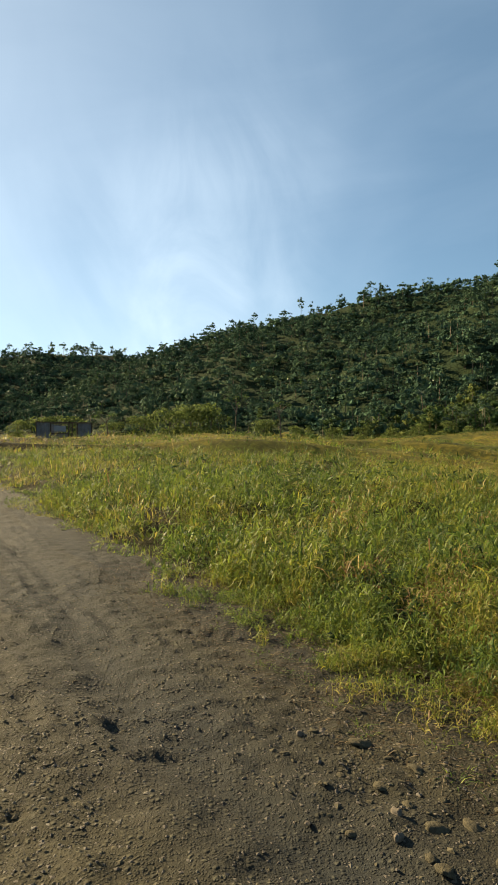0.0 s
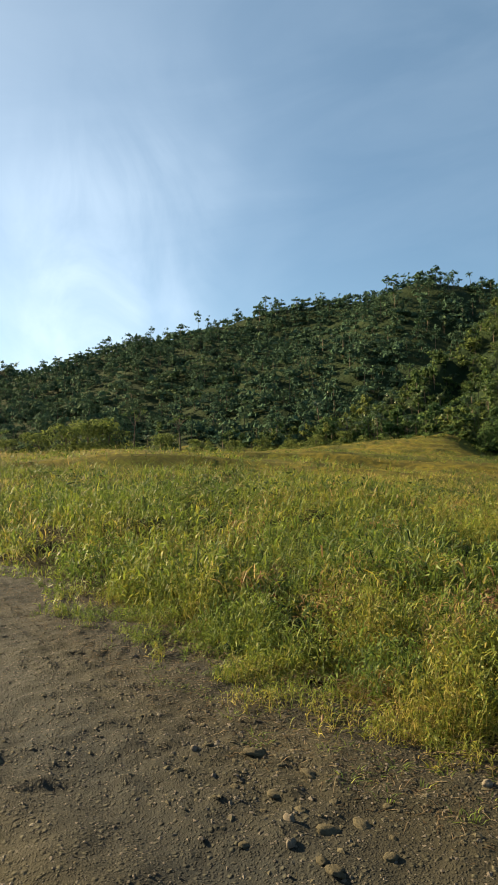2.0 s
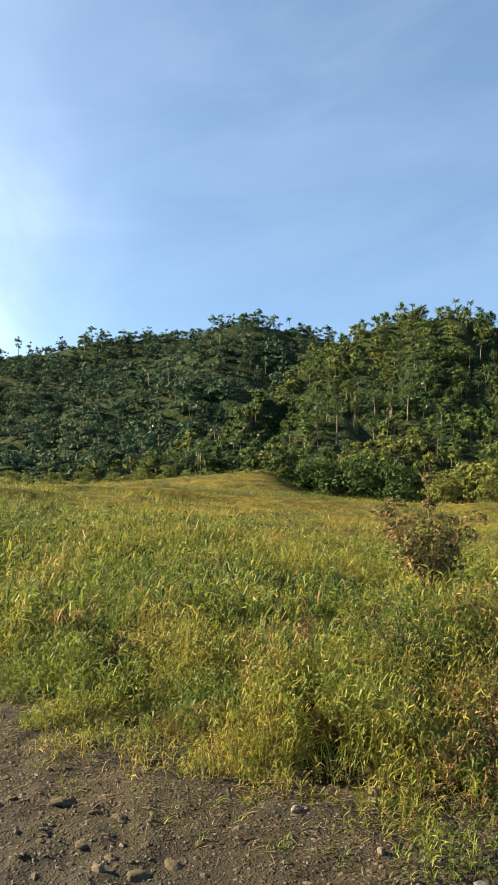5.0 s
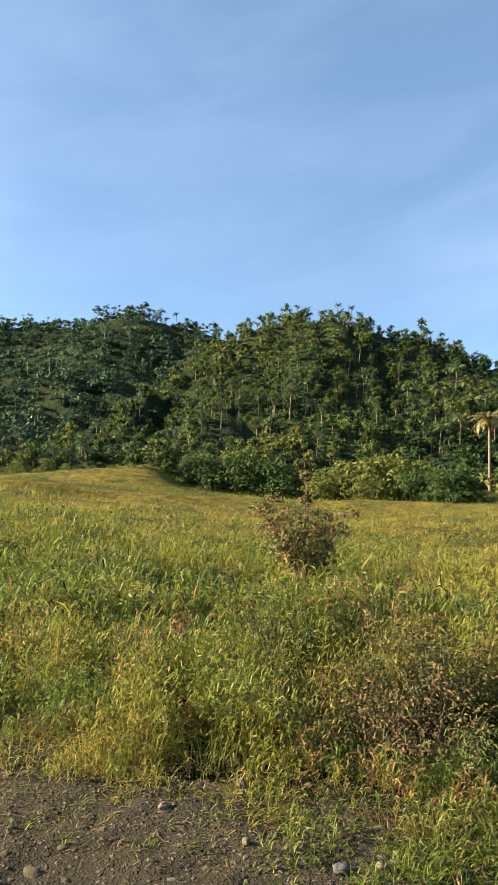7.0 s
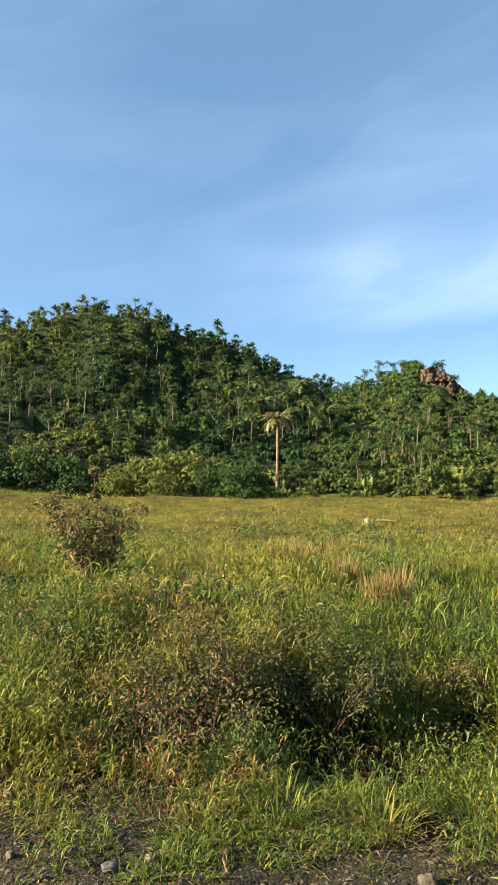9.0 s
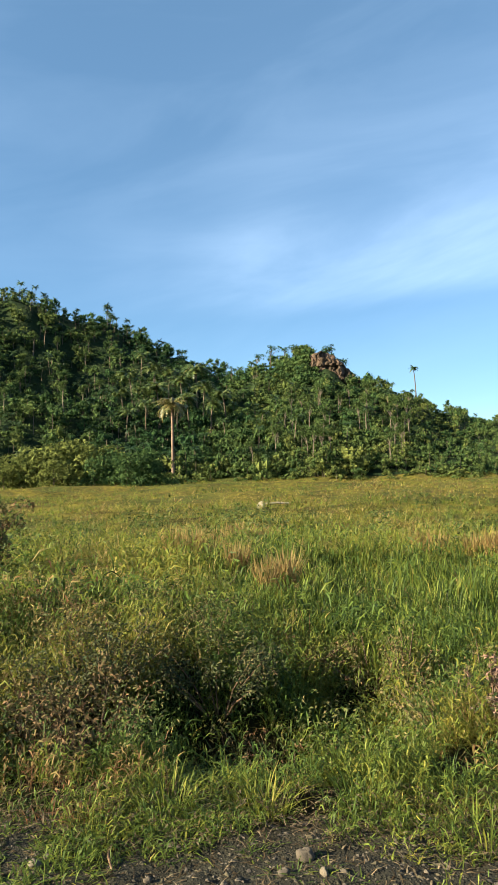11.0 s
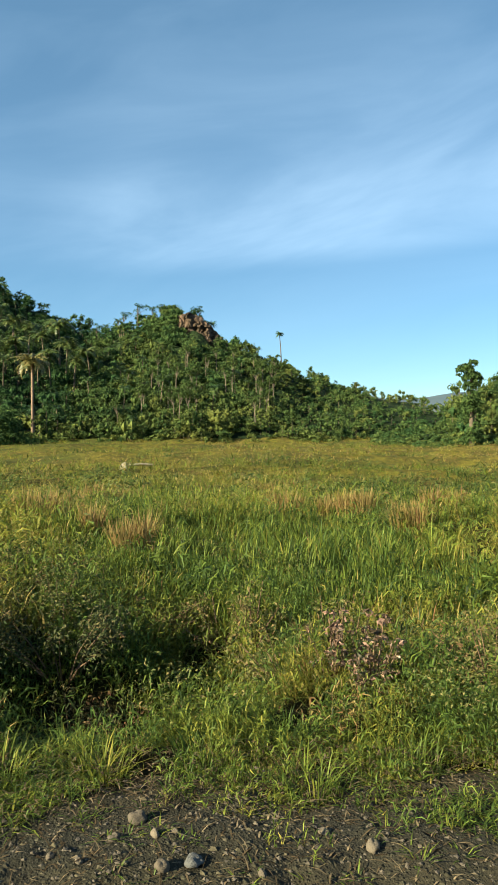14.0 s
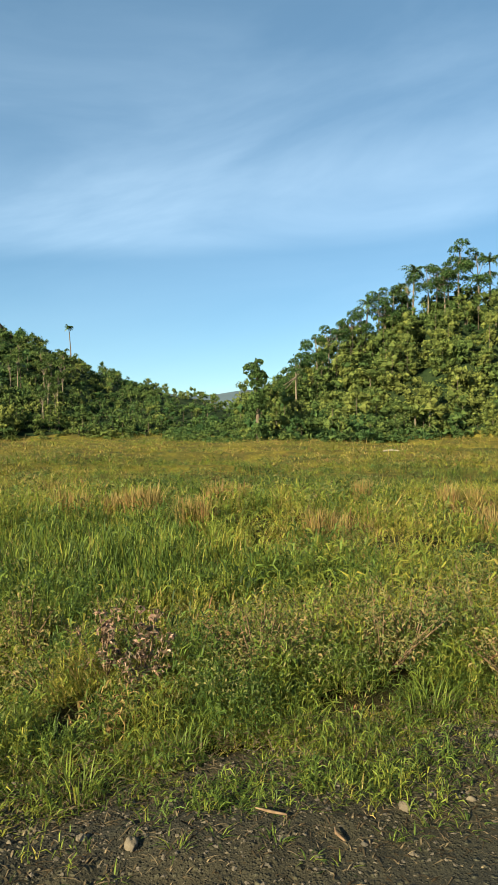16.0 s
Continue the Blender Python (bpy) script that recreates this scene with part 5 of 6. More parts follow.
n0 = len(pts)
rock = new("cliff_outcrop", mesh_of("cliff_outcrop", [(np.concatenate([pts, back]), np.concatenate([quads, quads[:, ::-1] + n0, np.stack([nxt, rim, rim + n0, nxt + n0], 1)]), 0)], CLIFF))
x, y = place(70.35, 180.0)
rock.matrix_basis = pose(x, y, EYE_Z + 180 * math.tan(radians(8.5)), rz=-70) @ Matrix.Diagonal((1.3, 1.0, 1.05, 1.0))
tagged(rock, "bare reddish-brown rock face near the summit", "cliff")
g = np.random.default_rng(79)
a, r = 66.2 + 4.4 * g.random(150), 181.5 + 7 * g.random(150)
keep = (a < 69.0) | (r > 184.5)
a, r = np.r_[a[keep], 67.6 + 1.6 * g.random(55)], np.r_[r[keep], 176.0 + 5 * g.random(55)]
xs, ys_ = place(a, r)
woods("summit_scrub", "low green scrub round the rock on the summit", [(None, SCRUB[2][1], ground_pts(xs, ys_, 0.1), 0.5 + 0.35 * g.random(len(xs)), 0.35 + 0.3 * g.random(len(xs)), 1)])

# ---- the far shelter ----
def box(bm, x0, y0, z0, x1, y1, z1, bevel=0.0):
    r = bmesh.ops.create_cube(bm, size=1.0)
    bmesh.ops.transform(bm, matrix=Matrix.LocRotScale(((x0 + x1) / 2, (y0 + y1) / 2, (z0 + z1) / 2), None, (x1 - x0, y1 - y0, z1 - z0)), verts=r["verts"])
    if bevel:
        bmesh.ops.bevel(bm, geom=list({e for v in r["verts"] for e in v.link_edges}), offset=bevel, segments=1, affect="EDGES")


def box_part(name, parent, mat, *dims, label="", bevel=0.01):
    bm = bmesh.new()
    box(bm, *dims, bevel=bevel)
    return part(name, bm_mesh(name, bm, mat), parent, label)


def wavy_sheet(name, parent, mat, x0, x1, y, z0, z1, label=""):
    """A corrugated sheet with thickness, standing along x."""
    n = int((x1 - x0) / 0.04)
    xs = np.linspace(x0, x1, n)
    pts, f = [], []
    for side in (0, 0.012):
        for z in (z0, z1):
            pts.append(np.stack([xs, y + side + 0.018 * np.sin(xs * 2 * math.pi / 0.16), 0 * xs + z], 1))
    for k in range(n - 1):
        f += [(k, k + 1, n + k + 1, n + k), (2 * n + k, 3 * n + k, 3 * n + k + 1, 2 * n + k + 1), (n + k, n + k + 1, 3 * n + k + 1, 3 * n + k)]
    return part(name, mesh_of(name, [(np.concatenate(pts), np.array(f), 0)], mat), parent, label)


x, y = place(-10.1, 86)
hut = empty("shelter", "roofless field shelter of grey corrugated sheets on dark posts", "shed", at=(x, y, float(land(x, y)) - 0.05), turn=radians(10))
for px in (-3.25, -1.55, 0.55, 0.95, 1.55, 3.25):
    box_part("post", hut, TIMBER, px - 0.07, -0.07, 0, px + 0.07, 0.07, 2.25)
for px in (-3.25, 3.25):
    box_part("post", hut, TIMBER, px - 0.07, 2.3, 0, px + 0.07, 2.44, 2.2)
box_part("top_rail", hut, TIMBER, -3.35, -0.1, 2.2, 3.35, 0.0, 2.32)
box_part("back_rail", hut, TIMBER, -3.35, 2.42, 2.1, 3.35, 2.52, 2.22)
for px in (-3.29, 3.21):
    box_part("side_rail", hut, TIMBER, px, 0.0, 2.14, px + 0.08, 2.42, 2.22)
box_part("sill_rail", hut, TIMBER, -1.5, -0.06, 0.85, 0.5, 0.04, 0.95)
wavy_sheet("wall_sheet", hut, SHEET, -3.2, -1.6, 0.08, 0.05, 2.2)
wavy_sheet("wall_sheet", hut, SHEET, -1.5, 0.5, 0.08, 0.05, 0.86)
wavy_sheet("wall_sheet", hut, SHEET, 1.6, 3.2, 0.08, 0.05, 2.2)
wavy_sheet("wall_sheet", hut, SHEET, -3.2, -0.6, 2.46, 0.05, 2.05)
m = Nodes("faded_tarp")
TARP = m.done(m.ramp(m.noise(2.0, 4), (0.3, (0.137, 0.144, 0.164)), (0.7, (0.205, 0.212, 0.226))), 0.6, None, 0.3)
box_part("notice_board", hut, TARP, -1.2, -0.12, 1.15, 0.2, -0.09, 1.85, label="faded pale board on the front")

# ---- near plants ----
def shrub(name, label, category, group, at, radius, height, n, size, tint, seed, stems=9, mat=None, spread=0.25, levels=(0.45, 0.75, 1.0)):
    """Stems with a cloud of small leaves about their tips."""
    gg = np.random.default_rng(seed)
    ob = empty(name, label, category, group, (at[0], at[1], float(land(at[0], at[1])) - 0.02))
    bl = []
    for k in range(stems):
        a, q = gg.random() * 6.28, radius * math.sqrt(gg.random())
        z = height * (0.55 + 0.45 * gg.random()) * (1 - 0.3 * q / radius)
        tip = (q * math.cos(a), q * math.sin(a), z)
        part("stem", mesh_of("stem", [(*tube([(tip[0] * 0.2, tip[1] * 0.2, 0), (tip[0] * 0.6, tip[1] * 0.5, z * 0.5), tip], (0.007, 0.005, 0.002), 4), 0)], TWIG), ob)
        for f in levels:
            bl.append((tip[0] * (0.3 + 0.7 * f), tip[1] * (0.3 + 0.7 * f), z * f, radius * spread * (1.25 - 0.4 * f)))
    cloud = leaf_cloud(n, bl, size, seed=seed, up=0.5)
    me = mesh_of("foliage", [(*cloud, 0)], mat or WEEDS, {"tint": np.repeat(np.clip(tint + gg.normal(size=n) * 0.12, 0, 1), 4)})
    part("foliage", me, ob)
    return ob


# brown-green leaves, darkened in colour for the shade inside the shrubs
SHADED_SHRUB_LEAVES = leaf_material("shaded_shrub_leaves", [(0.0, (0.024, 0.051, 0.022)), (0.5, (0.083, 0.087, 0.036)), (1.0, (0.203, 0.120, 0.066))], 0.2, 0.65, 0.08)
SHRUB = "brown-green roadside shrub with small leaves darkened for shade"
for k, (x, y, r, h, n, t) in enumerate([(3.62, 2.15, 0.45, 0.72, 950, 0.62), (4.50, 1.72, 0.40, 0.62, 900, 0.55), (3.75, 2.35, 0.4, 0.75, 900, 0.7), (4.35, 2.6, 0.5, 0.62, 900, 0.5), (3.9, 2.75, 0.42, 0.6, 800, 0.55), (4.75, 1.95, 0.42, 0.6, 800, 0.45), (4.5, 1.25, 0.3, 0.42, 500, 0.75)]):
    shrub("shrub", SHRUB, "shrub", "shrubs beside the road", (x, y), r, h, int(n * 2.0), 0.036, t + (0.08 if y < 2.3 and x < 4.4 else -0.1), 500 + k, 18, SHADED_SHRUB_LEAVES, levels=(0.68, 0.85, 1.0) if y < 2.0 else (0.45, 0.75, 1.0))
for k, (x, y, r, h, n, t) in enumerate([(4.75, -0.75, 0.4, 0.55, 700, 0.55), (4.9, -1.5, 0.45, 0.58, 800, 0.5), (5.6, -1.1, 0.5, 0.55, 700, 0.42), (5.3, -2.3, 0.5, 0.6, 800, 0.45), (4.5, -2.2, 0.35, 0.42, 600, 0.6), (6.4, -2.0, 0.5, 0.55, 600, 0.4)]):
    shrub("weed_clump", "tangled olive-brown weed clump in the verge", "weed", "weed clumps beside the road", (x, y), r, h, int(n * 2.0), 0.030, t + 0.02, 520 + k, 18)
for k, (x, y, r, h, n, t) in enumerate([(4.1, 3.85, 0.35, 0.55, 600, 0.3), (4.6, 4.9, 0.4, 0.6, 600, 0.35), (3.5, 4.5, 0.3, 0.4, 450, 0.85), (2.95, 3.1, 0.25, 0.28, 350, 0.9), (5.4, 4.3, 0.4, 0.55, 500, 0.5), (3.3, 5.6, 0.35, 0.4, 500, 0.7), (4.9, 3.4, 0.4, 0.5, 500, 0.6), (5.6, 2.9, 0.45, 0.5, 600, 0.45), (6.2, 2.4, 0.45, 0.48, 600, 0.42), (6.8, 3.2, 0.5, 0.5, 600, 0.45), (5.9, 3.6, 0.45, 0.5, 600, 0.5), (5.3, 2.3, 0.4, 0.46, 600, 0.48)]):
    shrub("weed_clump", "broad-leaved weed clump in rank grass" if t < 0.6 else "dry reddish weed clump in rank grass", "weed", "weed clumps in the grass", (x, y), r, h, int(n * 1.8), 0.034, t, 540 + k, 12)
# the last two mats are added to darken the shaded hollow
for k, (x, y, r, h, n) in enumerate([(2.3, 5.75, 0.38, 0.24, 420), (2.3, 5.1, 0.36, 0.22, 420), (2.0, 4.4, 0.2, 0.14, 200), (1.6, 4.75, 0.18, 0.12, 160), (5.1, 1.15, 0.45, 0.16, 380), (5.5, 1.35, 0.40, 0.16, 300)]):
    shrub("creeper_mat", "low dark green broad-leaved creeper mat", "weed", "creeper mats in the verge", (x, y), r, h, n, 0.055, 0.12, 560 + k, 8)
g = np.random.default_rng(91)
for k in range(16):
    a, dd = 68 + 44 * (k + g.random()) / 16, 0.9 + 1.9 * g.random()
    r = next(q for q in np.arange(2.5, 9, 0.05) if off_road(*place(a, q)) > dd)
    shrub("weed_clump", "wiry olive-brown weed clump in the verge", "weed", "wiry weeds beside the road", place(a, r), 0.26 + 0.16 * g.random(), 0.36 + 0.26 * g.random(), 700, 0.032, 0.42 + 0.28 * g.random(), 580 + k, 12)
PINK = leaf_material("pink_leaves", [(0.0, (0.045, 0.055, 0.025)), (0.45, (0.12, 0.080, 0.055)), (1.0, (0.32, 0.20, 0.155))], 0.2, jitter=0.9)
for k, (x, y) in enumerate([(4.72, 0.14), (4.6, -0.1), (4.9, 0.0)]):
    shrub("red_leaved_plant", "wilting weed with pinkish-brown round leaves", "weed", "red-leaved plants", (x, y), 0.17, 0.52, 300, 0.044, 0.50, 570 + k, 7, PINK)

# the withered shrub that stands over the grass
g = np.random.default_rng(90)
at = (*place(42.3, 9.2), 0)
dead = empty("withered_shrub", "tall withered shrub with curled brown leaves", "shrub", at=(at[0], at[1], float(land(at[0], at[1]))))
for k in range(13):
    a, q, z = k * 2.4, 0.15 + 0.6 * g.random(), 0.85 + 0.5 * g.random()
    if k == 0:
        q, z = 0.02, 1.72
    tip = (q * math.cos(a), q * math.sin(a), z)
    branch = part("branch", mesh_of("branch", [(*tube([(0, 0, 0), (tip[0] * 0.35, tip[1] * 0.35, z * 0.5), tip], (0.014, 0.010, 0.004), 5), 0)], TWIG), dead)
    cloud = leaf_cloud(260, [(tip[0] * f, tip[1] * f, z * f, 0.17 if k else 0.09) for f in (0.5, 0.75, 0.95)], 0.075, seed=600 + k)
    part("leaves", mesh_of("leaves", [(*cloud, 0)], WEEDS, {"tint": np.repeat(np.clip(0.6 + g.normal(size=260) * 0.2, 0, 1), 4)}), branch)


# dead stems that lean over the hollow in the verge
for k, (x, y, L) in enumerate([(4.55, 1.35, 0.55), (4.3, 1.2, 0.45), (4.75, 1.05, 0.5)]):
    ob = empty("dead_weed", "dead weed with bare leaning stems", "weed", "dead weeds in the verge", (x, y, float(land(x, y)) - 0.02))
    for q in range(7):
        a, lean = q * 2.4 + k, 0.25 + 0.5 * g.random()
        tip = np.array([math.cos(a) * lean * L, math.sin(a) * lean * L, L * (0.75 + 0.4 * g.random())])
        stem = part("stem", mesh_of("stem", [(*tube([(0, 0, 0), tip * (0.4, 0.4, 0.55), tip], (0.006, 0.005, 0.002), 4), 0)], TWIG), ob)
        cloud = leaf_cloud(36, [(*(tip * f), 0.06) for f in (0.7, 0.98)], 0.026, seed=640 + 10 * k + q)
        part("leaves", mesh_of("leaves", [(*cloud, 0)], WEEDS, {"tint": np.full(len(cloud[0]), 0.9)}), stem)


def tuft(name, label, group, at, n, h, w, wide, tint, seed, bend=0.5):
    gg = np.random.default_rng(seed)
    a, q = gg.random(n) * 6.28, wide * np.sqrt(gg.random(n))
    v, qd, t, m = blades(q * np.cos(a), q * np.sin(a), np.full(n, -0.02), h * (0.5 + 0.6 * gg.random(n)), np.full(n, w), bend * (0.2 + gg.random(n)), a + gg.normal(size=n) * 0.6, 3)
    me = mesh_of(name, [(v, qd, 0), (np.zeros((0, 3)), t - len(v), 0)], GRASS, {"tint": np.repeat(np.clip(tint + gg.normal(size=n) * 0.06, 0, 1), m)})
    ob = new(name, me)
    ob.matrix_basis = pose(at[0], at[1], float(land(at[0], at[1])))
    return tagged(ob, label, "grass tuft", group)


DRY = [(8.02, 3.08), (8.28, 2.98), (8.95, 4.0), (9.6, 5.45), (9.75, 5.2), (10.0, 5.05), (14.2, 7.2), (13.9, 7.6), (17.5, 7.9), (17.9, 7.5), (17.0, 8.3), (16.8, 8.8), (15.1, 2.9), (15.0, 2.5), (14.8, 1.75), (14.6, 1.3), (14.5, 1.0), (12.5, 0.1), (12.45, -0.15), (15.3, -0.3), (15.35, -0.7), (17.6, -0.9), (11.7, -2.0), (11.6, -2.35), (17.0, -3.8), (15.5, -5.4), (15.4, -6.0), (11.8, -4.9)]
for k, at in enumerate(DRY):
    tuft("dry_grass_tuft", "stand of straw-coloured dead grass stalks", "dry tufts in the field", at, 230, 0.62 + 0.08 * math.sin(k * 2.1), 0.012, 0.14 if k < 6 else 0.22, 0.84, 700 + k, 0.34)
tuft("yellow_grass_tuft", "slim upright tuft of yellowing grass", "", (10.0, -0.76), 70, 0.55, 0.008, 0.08, 0.66, 699, 0.3)
for k, (x, y, t) in enumerate([(3.45, 0.05, 0.45), (3.75, -0.35, 0.42), (3.35, 0.95, 0.6), (3.2, 1.35, 0.55), (3.6, 0.55, 0.3), (4.0, -0.9, 0.35), (4.2, -1.6, 0.4), (2.6, 2.75, 0.5), (2.35, 3.25, 0.5), (3.85, 0.25, 0.25), (4.35, -2.6, 0.4)]):
    tuft("grass_tuft", "fresh yellow-green grass tuft beside the road" if t > 0.4 else "fresh green grass tuft beside the road", "green tufts on the verge", (x, y), 80, 0.19, 0.006, 0.13, t - 0.08, 740 + k, 0.9)
for k, (x, y) in enumerate([(2.87, 1.73), (2.98, 1.6), (3.0, 2.7), (3.55, 4.2), (3.1, 3.2)]):
    tuft("withered_tuft", "withered red-brown grass tuft", "withered tufts", (x, y), 46, 0.12, 0.006, 0.08, 1.0, 760 + k, 1.3)

# ---- stones ----
def stone_mesh(seed, mat, flat=0.62):
    gg = random.Random(seed)
    bm = bmesh.new()
    bmesh.ops.create_icosphere(bm, subdivisions=3, radius=0.5)
    off = Vector((gg.random() * 50, gg.random() * 50, gg.random() * 50))
    sx, sy = 0.85 + 0.3 * gg.random(), 0.65 + 0.25 * gg.random()
    for v in bm.verts:
        k = 1 + 0.46 * noise.noise(v.co * 1.7 + off) - 0.45 * abs(noise.noise(v.co * 2.6 + off)) + 0.14 * noise.noise(v.co * 6 + off) + 0.025 * noise.noise(v.co * 17 + off)
        v.co = Vector((v.co.x * sx, v.co.y * sy, max(v.co.z, -0.3) * flat)) * k
    return bm_mesh("stone", bm, mat, True)


m = Nodes("muddy_stone")
MUDDY = m.done(m.mix(m.noise(9.0, 5), (0.0465, 0.041, 0.026), (0.0889, 0.0779, 0.0506)), 0.9, m.bump(m.noise(50.0, 5), 0.7, 0.01), 0.1)
m = Nodes("gravel_stone")
GRAVEL = m.done(m.ramp(m.island(), (0.1, (0.0479, 0.0424, 0.0308)), (0.6, (0.0889, 0.0787, 0.0581)), (1.0, (0.15, 0.133, 0.103))), 0.85, m.bump(m.noise(60.0, 4), 0.5, 0.006), 0.2)
STONES = {"pale": [stone_mesh(800 + k, STONE, 0.85) for k in range(5)], "muddy": [stone_mesh(820 + k, MUDDY, 0.32) for k in range(5)], "slate": [stone_mesh(840 + k, SLATE, 0.45) for k in range(2)]}
ROAD_STONES = [(1.29, 3.0, 0.12), (1.47, 2.73, 0.10), (1.08, 3.12, 0.07), (1.28, 2.62, 0.09), (1.34, 2.45, 0.09), (1.4, 2.29, 0.10), (1.55, 2.31, 0.10), (1.07, 2.29, 0.055), (1.33, 2.01, 0.09), (1.3, 2.08, 0.07), (0.91, 2.92, 0.05), (1.13, 2.72, 0.055), (1.55, 2.05, 0.07), (1.7, 2.4, 0.055), (1.2, 1.8, 0.065), (1.38, 2.86, 0.05), (1.18, 2.95, 0.045), (1.2, 2.52, 0.045), (1.5, 2.48, 0.05), (1.62, 2.18, 0.05), (1.45, 2.16, 0.04), (1.02, 2.6, 0.04), (1.1, 3.4, 0.05), (0.8, 3.6, 0.045), (1.2, 3.7, 0.05)]
PALE_STONES = [(1.01, 3.1, 0.07), (1.27, 2.37, 0.08), (1.23, 2.22, 0.08), (1.97, 3.04, 0.07), (2.59, 2.41, 0.10), (2.17, 2.42, 0.08), (2.59, 1.53, 0.085), (2.44, 1.97, 0.06), (2.29, 1.98, 0.06), (1.98, 2.98, 0.065), (2.3, 2.46, 0.055), (2.92, 0.66, 0.075), (2.96, 0.52, 0.07), (2.8, 0.43, 0.09), (3.16, -0.05, 0.06), (3.1, -0.23, 0.095)]
VERGE_STONES = [(2.66, 1.53, 0.065), (3.05, 0.63, 0.11), (2.85, 0.1, 0.065), (2.76, 0.71, 0.05), (3.0, 0.46, 0.045), (2.78, 0.83, 0.055), (3.69, -1.16, 0.05), (3.3, -1.23, 0.085), (3.39, -1.37, 0.05), (3.34, -1.5, 0.055), (3.37, -1.46, 0.05), (2.7, 1.1, 0.05), (3.15, 0.2, 0.04)]


def road_z(x, y):
    d = float(off_road(x, y))
    return 0.010 + float(road_relief(x, y, d))


for kind, spots, label, group in (("muddy", ROAD_STONES, "mud-caked brown stone half sunk in the road", "stones sunk in the road"), ("pale", PALE_STONES, "pale weathered stone lying on the dirt", "pale stones on the dirt"), ("pale", VERGE_STONES, "small grey-buff stone beside the verge", "stones along the verge"), ("slate", [(2.46, 1.62, 0.13), (2.87, 0.34, 0.12)], "flat dark grey slab of stone", "slabs along the verge")):
    for k, (x, y, w) in enumerate(spots):
        s = 0.98 if kind == "muddy" else 0.64
        ob = new("stone", STONES[kind][k % len(STONES[kind])])
        ob.matrix_basis = Matrix.LocRotScale((x, y, road_z(x, y) + (0.05 if kind == "muddy" else 0.14) * w), Euler((0.2 * math.sin(k), 0.2 * math.cos(k * 2), k * 1.9)), (w * s, w * s, w * s))
        tagged(ob, label, "stone", group)

# fallen things in the meadow
m = Nodes("bleached_surface")
BLEACHED = m.done(m.ramp(m.noise(4.0, 5), (0.3, (0.110, 0.096, 0.074)), (0.7, (0.205, 0.184, 0.145))), 0.9, m.bump(m.noise(20.0, 4), 0.5, 0.02), 0.1)
for az, r, w, label in ((64.6, 42, 0.62, "bleached boulder lying in the meadow"), (65.1, 42.4, 0.5, "dark boulder lying in the meadow")):
    x, y = place(az, r)
    ob = new("boulder", stone_mesh(861 if w > 0.6 else 862, BLEACHED if w > 0.6 else MUDDY, 0.8))
    ob.matrix_basis = Matrix.LocRotScale((x, y, float(land(x, y)) + 0.2), Euler((0, 0, 1.0)), (w, w, w * 1.25))
    tagged(ob, label, "boulder", "boulders in the meadow")
for az, r, L in ((65.9, 41.5, 0.75), (103.8, 50, 0.55)):
    x, y = place(az, r)
    ob = new("fallen_log", mesh_of("fallen_log", [(*tube([(-L, 0, 0), (0, 0.05, 0.06), (L, 0, 0.02)], (0.07, 0.08, 0.05), 8), 0)], BLEACHED, smooth=True))
    ob.matrix_basis = pose(x, y, float(land(x, y)) + 0.30, rz=-az + 4)
    tagged(ob, "bleached fallen log lying in the meadow grass", "log", "logs in the meadow")
for k, (x, y, L, a) in enumerate([(3.22, -0.72, 0.12, 70), (3.1, -0.95, 0.08, 20), (3.3, -1.8, 0.3, 110), (2.75, 1.3, 0.18, 40), (2.2, 2.7, 0.2, 150), (1.75, 3.3, 0.16, 60)]):
    ob = new("stick", mesh_of("stick", [(*tube([(-L / 2, 0, 0), (0, 0.012, 0.008), (L / 2, -0.006, 0.002)], (0.004, 0.006, 0.003), 6), 0)], TWIG, smooth=True))
    ob.matrix_basis = pose(x, y, road_z(x, y) + 0.02, rz=a)
    tagged(ob, "dry brown stick lying on the dirt", "stick", "sticks on the dirt")

# ---- gravel, litter and small weeds ----
ICO = bmesh.new()
bmesh.ops.create_icosphere(ICO, subdivisions=1, radius=0.5)
ICO_P, ICO_F = np.array([v.co[:] for v in ICO.verts]), np.array([[v.index for v in f.verts] for f in ICO.faces])
ICO.free()


def gravel(n, seed, region, size, name, label, mat, lump=False):
    gg = np.random.default_rng(seed)
    x, y = region(gg, n)
    n = len(x)
    d = off_road(x, y)
    z = 0.010 + road_relief(x, y, d)
    p0 = np.array([(1, 0, 0), (0.2, 1, 0.1), (-1, 0.1, 0), (-0.1, -1, 0), (0.25, 0.15, 0.7), (0, 0, -1)]) * 0.5
    f0 = np.array([(0, 1, 4), (1, 2, 4), (2, 3, 4), (3, 0, 4)])
    if lump:
        p0, f0 = ICO_P, ICO_F
    s = size * (0.35 + gg.random(n) ** 2.5 * 1.6)
    jag = 1 + (0.2 if lump else 0.28) * gg.normal(size=(n, len(p0), 1))
    v = p0[None] * jag * (s[:, None, None] * np.array([1.1, 0.85, 0.62]))
    a = gg.random(n) * 6.28
    c, sn = np.cos(a)[:, None], np.sin(a)[:, None]
    v = np.stack([v[..., 0] * c - v[..., 1] * sn, v[..., 0] * sn + v[..., 1] * c, v[..., 2]], 2) + np.stack([x, y, z + (-0.04 if lump else 0.10) * s], 1)[:, None]
    f = (f0[None] + (np.arange(n) * len(p0))[:, None, None]).reshape(-1, 3)
    tagged(new(name, mesh_of(name, [(v.reshape(-1, 3), f, 0)], mat)), label, "gravel", kind="stuff")


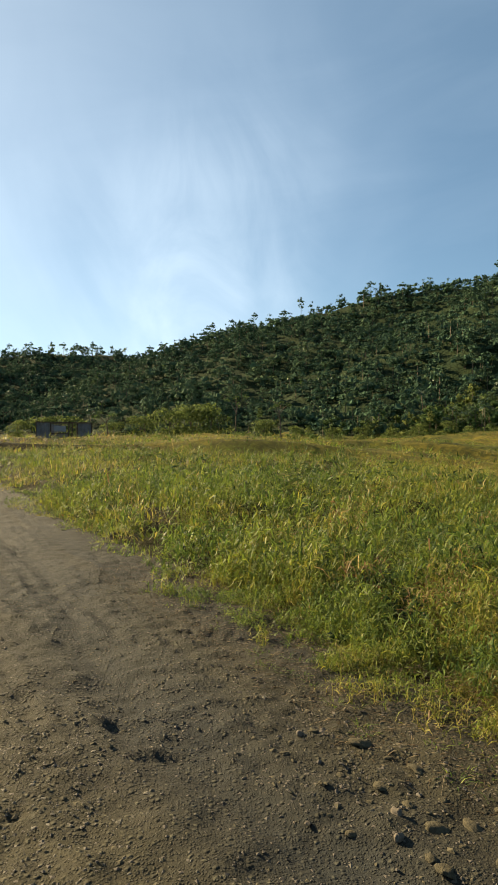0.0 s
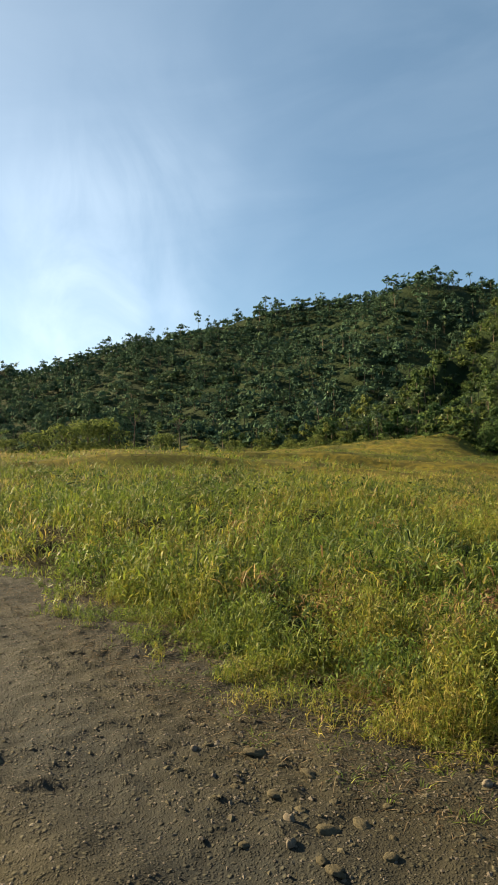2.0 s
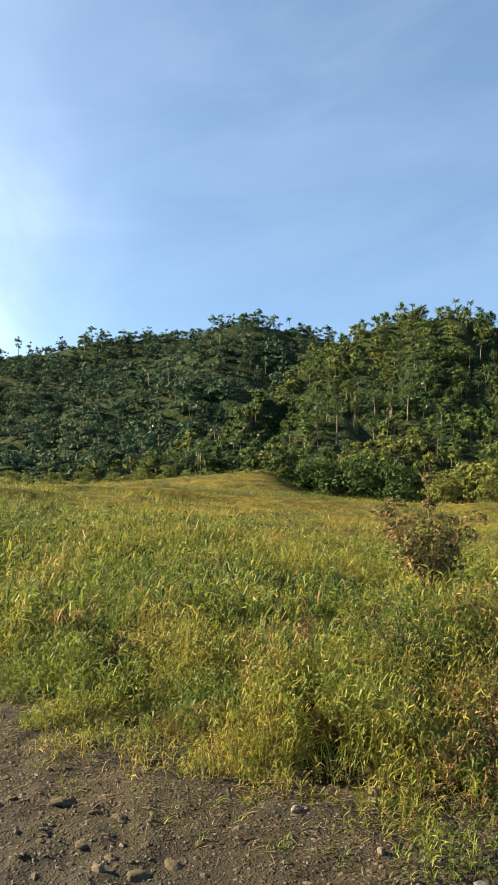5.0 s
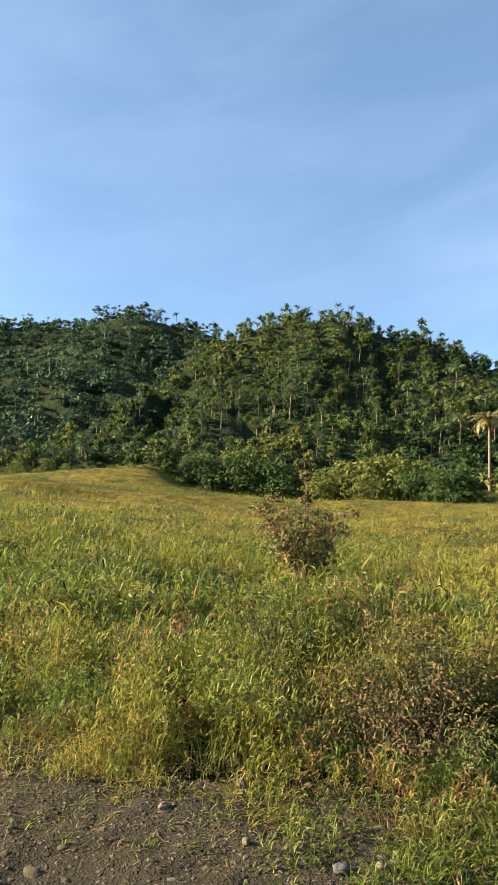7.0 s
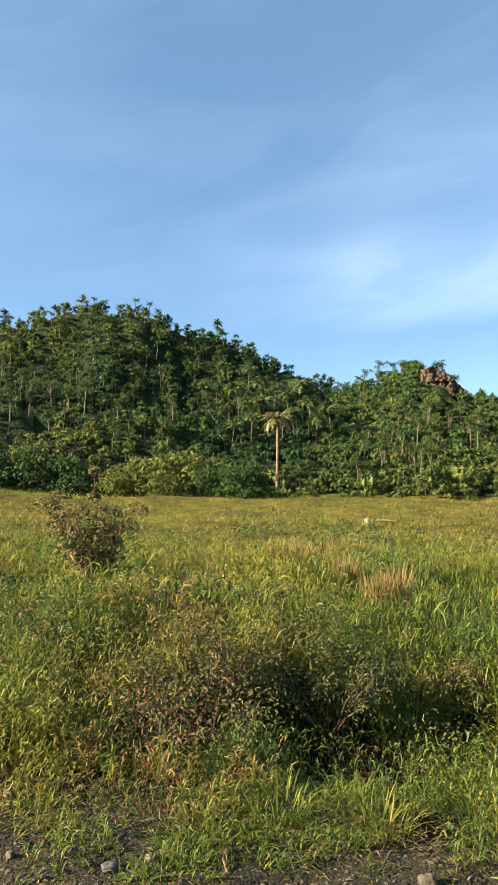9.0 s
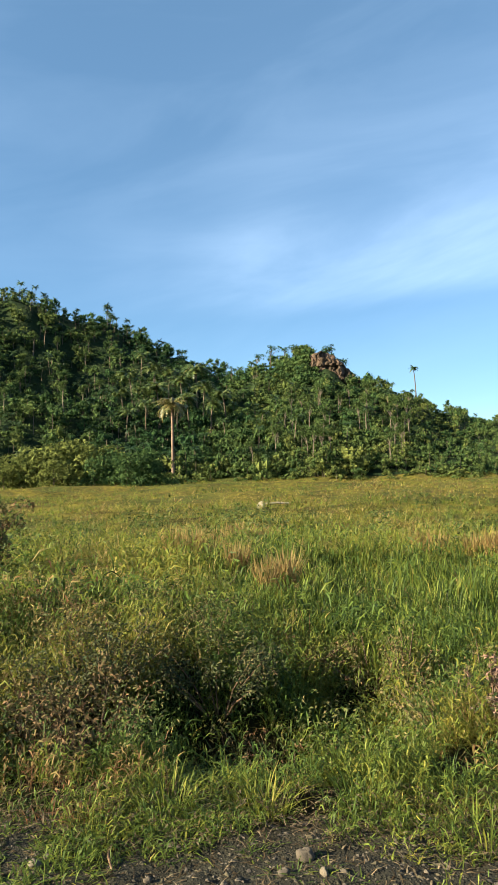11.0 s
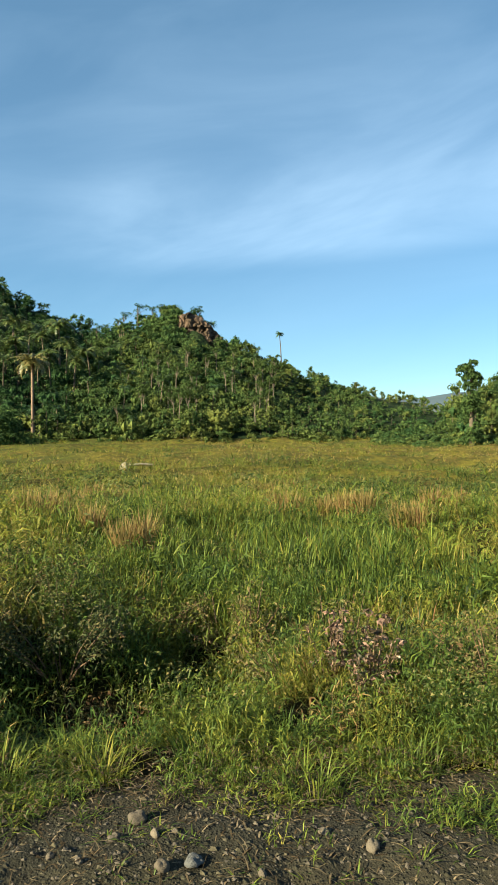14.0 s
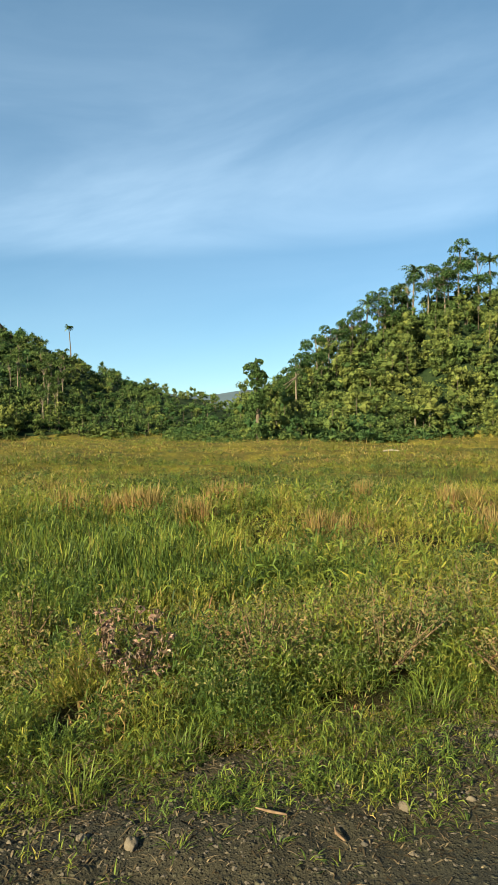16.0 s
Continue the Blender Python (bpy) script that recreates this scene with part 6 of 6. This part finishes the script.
def on_road(gg, n, lo=-2.6, hi=0.2, y0=-3.0, y1=9.0, gate=0.42):
    y = y0 + (y1 - y0) * gg.random(3 * n) ** 1.0
    x = np.interp(y, EDGE_Y, EDGE_X) + (lo + (hi - lo) * gg.random(3 * n)) / 0.88
    ok = (fbm(x, y, 0.8, 95) > gate - 0.2 * gg.random(3 * n)) & (np.hypot(x - CX, y - CY) > 1.2)
    return x[ok][:n], y[ok][:n]


gravel(32000, 901, lambda gg, n: on_road(gg, n, -2.6, 0.2, -2.5, 6.5, 0.36), 0.0115, "gravel", "fine grey-brown gravel pressed into the road", STONE)
gravel(1400, 902, lambda gg, n: on_road(gg, n, -1.6, 0.15, -2.5, 5.0, 0.5), 0.018, "pebbles", "loose grey and buff pebbles on the road", STONE, True)
gravel(1900, 904, lambda gg, n: (-0.45 + 0.42 * gg.normal(size=n), 2.3 + 0.75 * gg.normal(size=n)), 0.014, "coarse_gravel", "coarse grey gravel beside the wheel track", GRAVEL, True)
gravel(6000, 905, lambda gg, n: on_road(gg, n, -2.6, 0.1, 0.0, 7.0, 0.50), 0.017, "crumbs", "crumbled brown soil scattered on the road", MUDDY)
gravel(1500, 903, lambda gg, n: on_road(gg, n, -2.6, -0.1, 0.5, 12.0, 0.42), 0.016, "mud_clods", "crumbled brown mud clods on the road", MUDDY, True)

g = np.random.default_rng(95)
n = 15000
y = -3 + 11 * g.random(n)
dd = -0.75 + 1.15 * g.random(n) ** 0.7
x = np.interp(y, EDGE_Y, EDGE_X) + dd / 0.88
long = g.random(n) < 0.3
v, qd, t, mm = blades(x, y, 0.012 + 0.05 * g.random(n) * (dd > -0.1) + road_relief(x, y, dd), np.where(long, 0.03, 0.014) * (0.4 + g.random(n)), np.where(long, 0.0035, 0.0055) * (0.5 + g.random(n)), 2.0 + 2.5 * g.random(n), g.random(n) * 6.28, 2)
LITTER = leaf_material("plant_litter", [(0.0, (0.05, 0.036, 0.022)), (0.5, (0.105, 0.078, 0.046)), (1.0, (0.19, 0.15, 0.095))], 0.1, 0.9, 0.05)
tagged(new("plant_litter", mesh_of("plant_litter", [(v, qd, 0), (np.zeros((0, 3)), t - len(v), 0)], LITTER, {"tint": np.repeat(g.random(n), mm)})), "dry leaf and straw litter along the verge", "litter", kind="stuff")

# sparse low grass that creeps out over the dirt
g = np.random.default_rng(97)
n, per = 400, 12
y = -3 + 9.5 * g.random(n)
dd = 0.15 - 0.75 * g.random(n) ** 1.6
x = np.interp(y, EDGE_Y, EDGE_X) + dd / 0.88
ok = fbm(x, y, 0.5, 98) > 0.42
x, y, dd = np.repeat(x[ok], per), np.repeat(y[ok], per), np.repeat(dd[ok], per)
a, q = g.random(len(x)) * 6.28, 0.045 * np.sqrt(g.random(len(x)))
v, qd, t, mm = blades(x + q * np.cos(a), y + q * np.sin(a), 0.008 + road_relief(x, y, dd), 0.036 * (0.4 + g.random(len(x))), np.full(len(x), 0.0050), 0.7 + 1.2 * g.random(len(x)), a, 2)
tagged(new("creeping_grass", mesh_of("creeping_grass", [(v, qd, 0), (np.zeros((0, 3)), t - len(v), 0)], GRASS, {"tint": np.repeat(np.clip(0.27 + 0.12 * g.normal(size=len(x)), 0, 1), mm)})), "sparse low green grass creeping over the dirt", "grass", kind="stuff")

# small broad-leaved weeds among the grass
g = np.random.default_rng(96)
n = 1400
a, r = -20 + 140 * g.random(n), 3.2 + 13 * g.random(n) ** 1.3
x, y = place(a, r)
ok = (off_road(x, y) > 0.35) & (fbm(x, y, 1.7, 97) > 0.38 + 0.25 * g.random(n))
x, y = x[ok], y[ok]
chunks, tints = [], []
for k in range(3):
    shape = leaf_cloud(100, [(0, 0, 0.30, 0.13), (0.09, 0.05, 0.22, 0.12), (-0.08, 0.07, 0.18, 0.12), (0.02, -0.1, 0.25, 0.12)], 0.023, seed=970 + k, up=0.6)
    xs, ysel = x[k::3], y[k::3]
    s = 0.65 + 0.55 * g.random(len(xs))
    vv, ff = spread_copies(shape, np.stack([xs, ysel, land(xs, ysel) + 0.03], 1), g.random(len(xs)) * 6.28, s, s * (0.8 + 0.5 * g.random(len(xs))))
    chunks.append((vv, ff, 0))
    tints.append(np.repeat(np.clip(0.5 + (fbm(xs, ysel, 1.5, 99) - 0.5) * 0.9 + g.normal(size=len(xs)) * 0.1, 0, 1), len(shape[0])))
tagged(new("field_weeds", mesh_of("field_weeds", chunks, WEEDS, {"tint": np.concatenate(tints)})), "small broad-leaved weeds among the field grass", "weeds", kind="stuff")
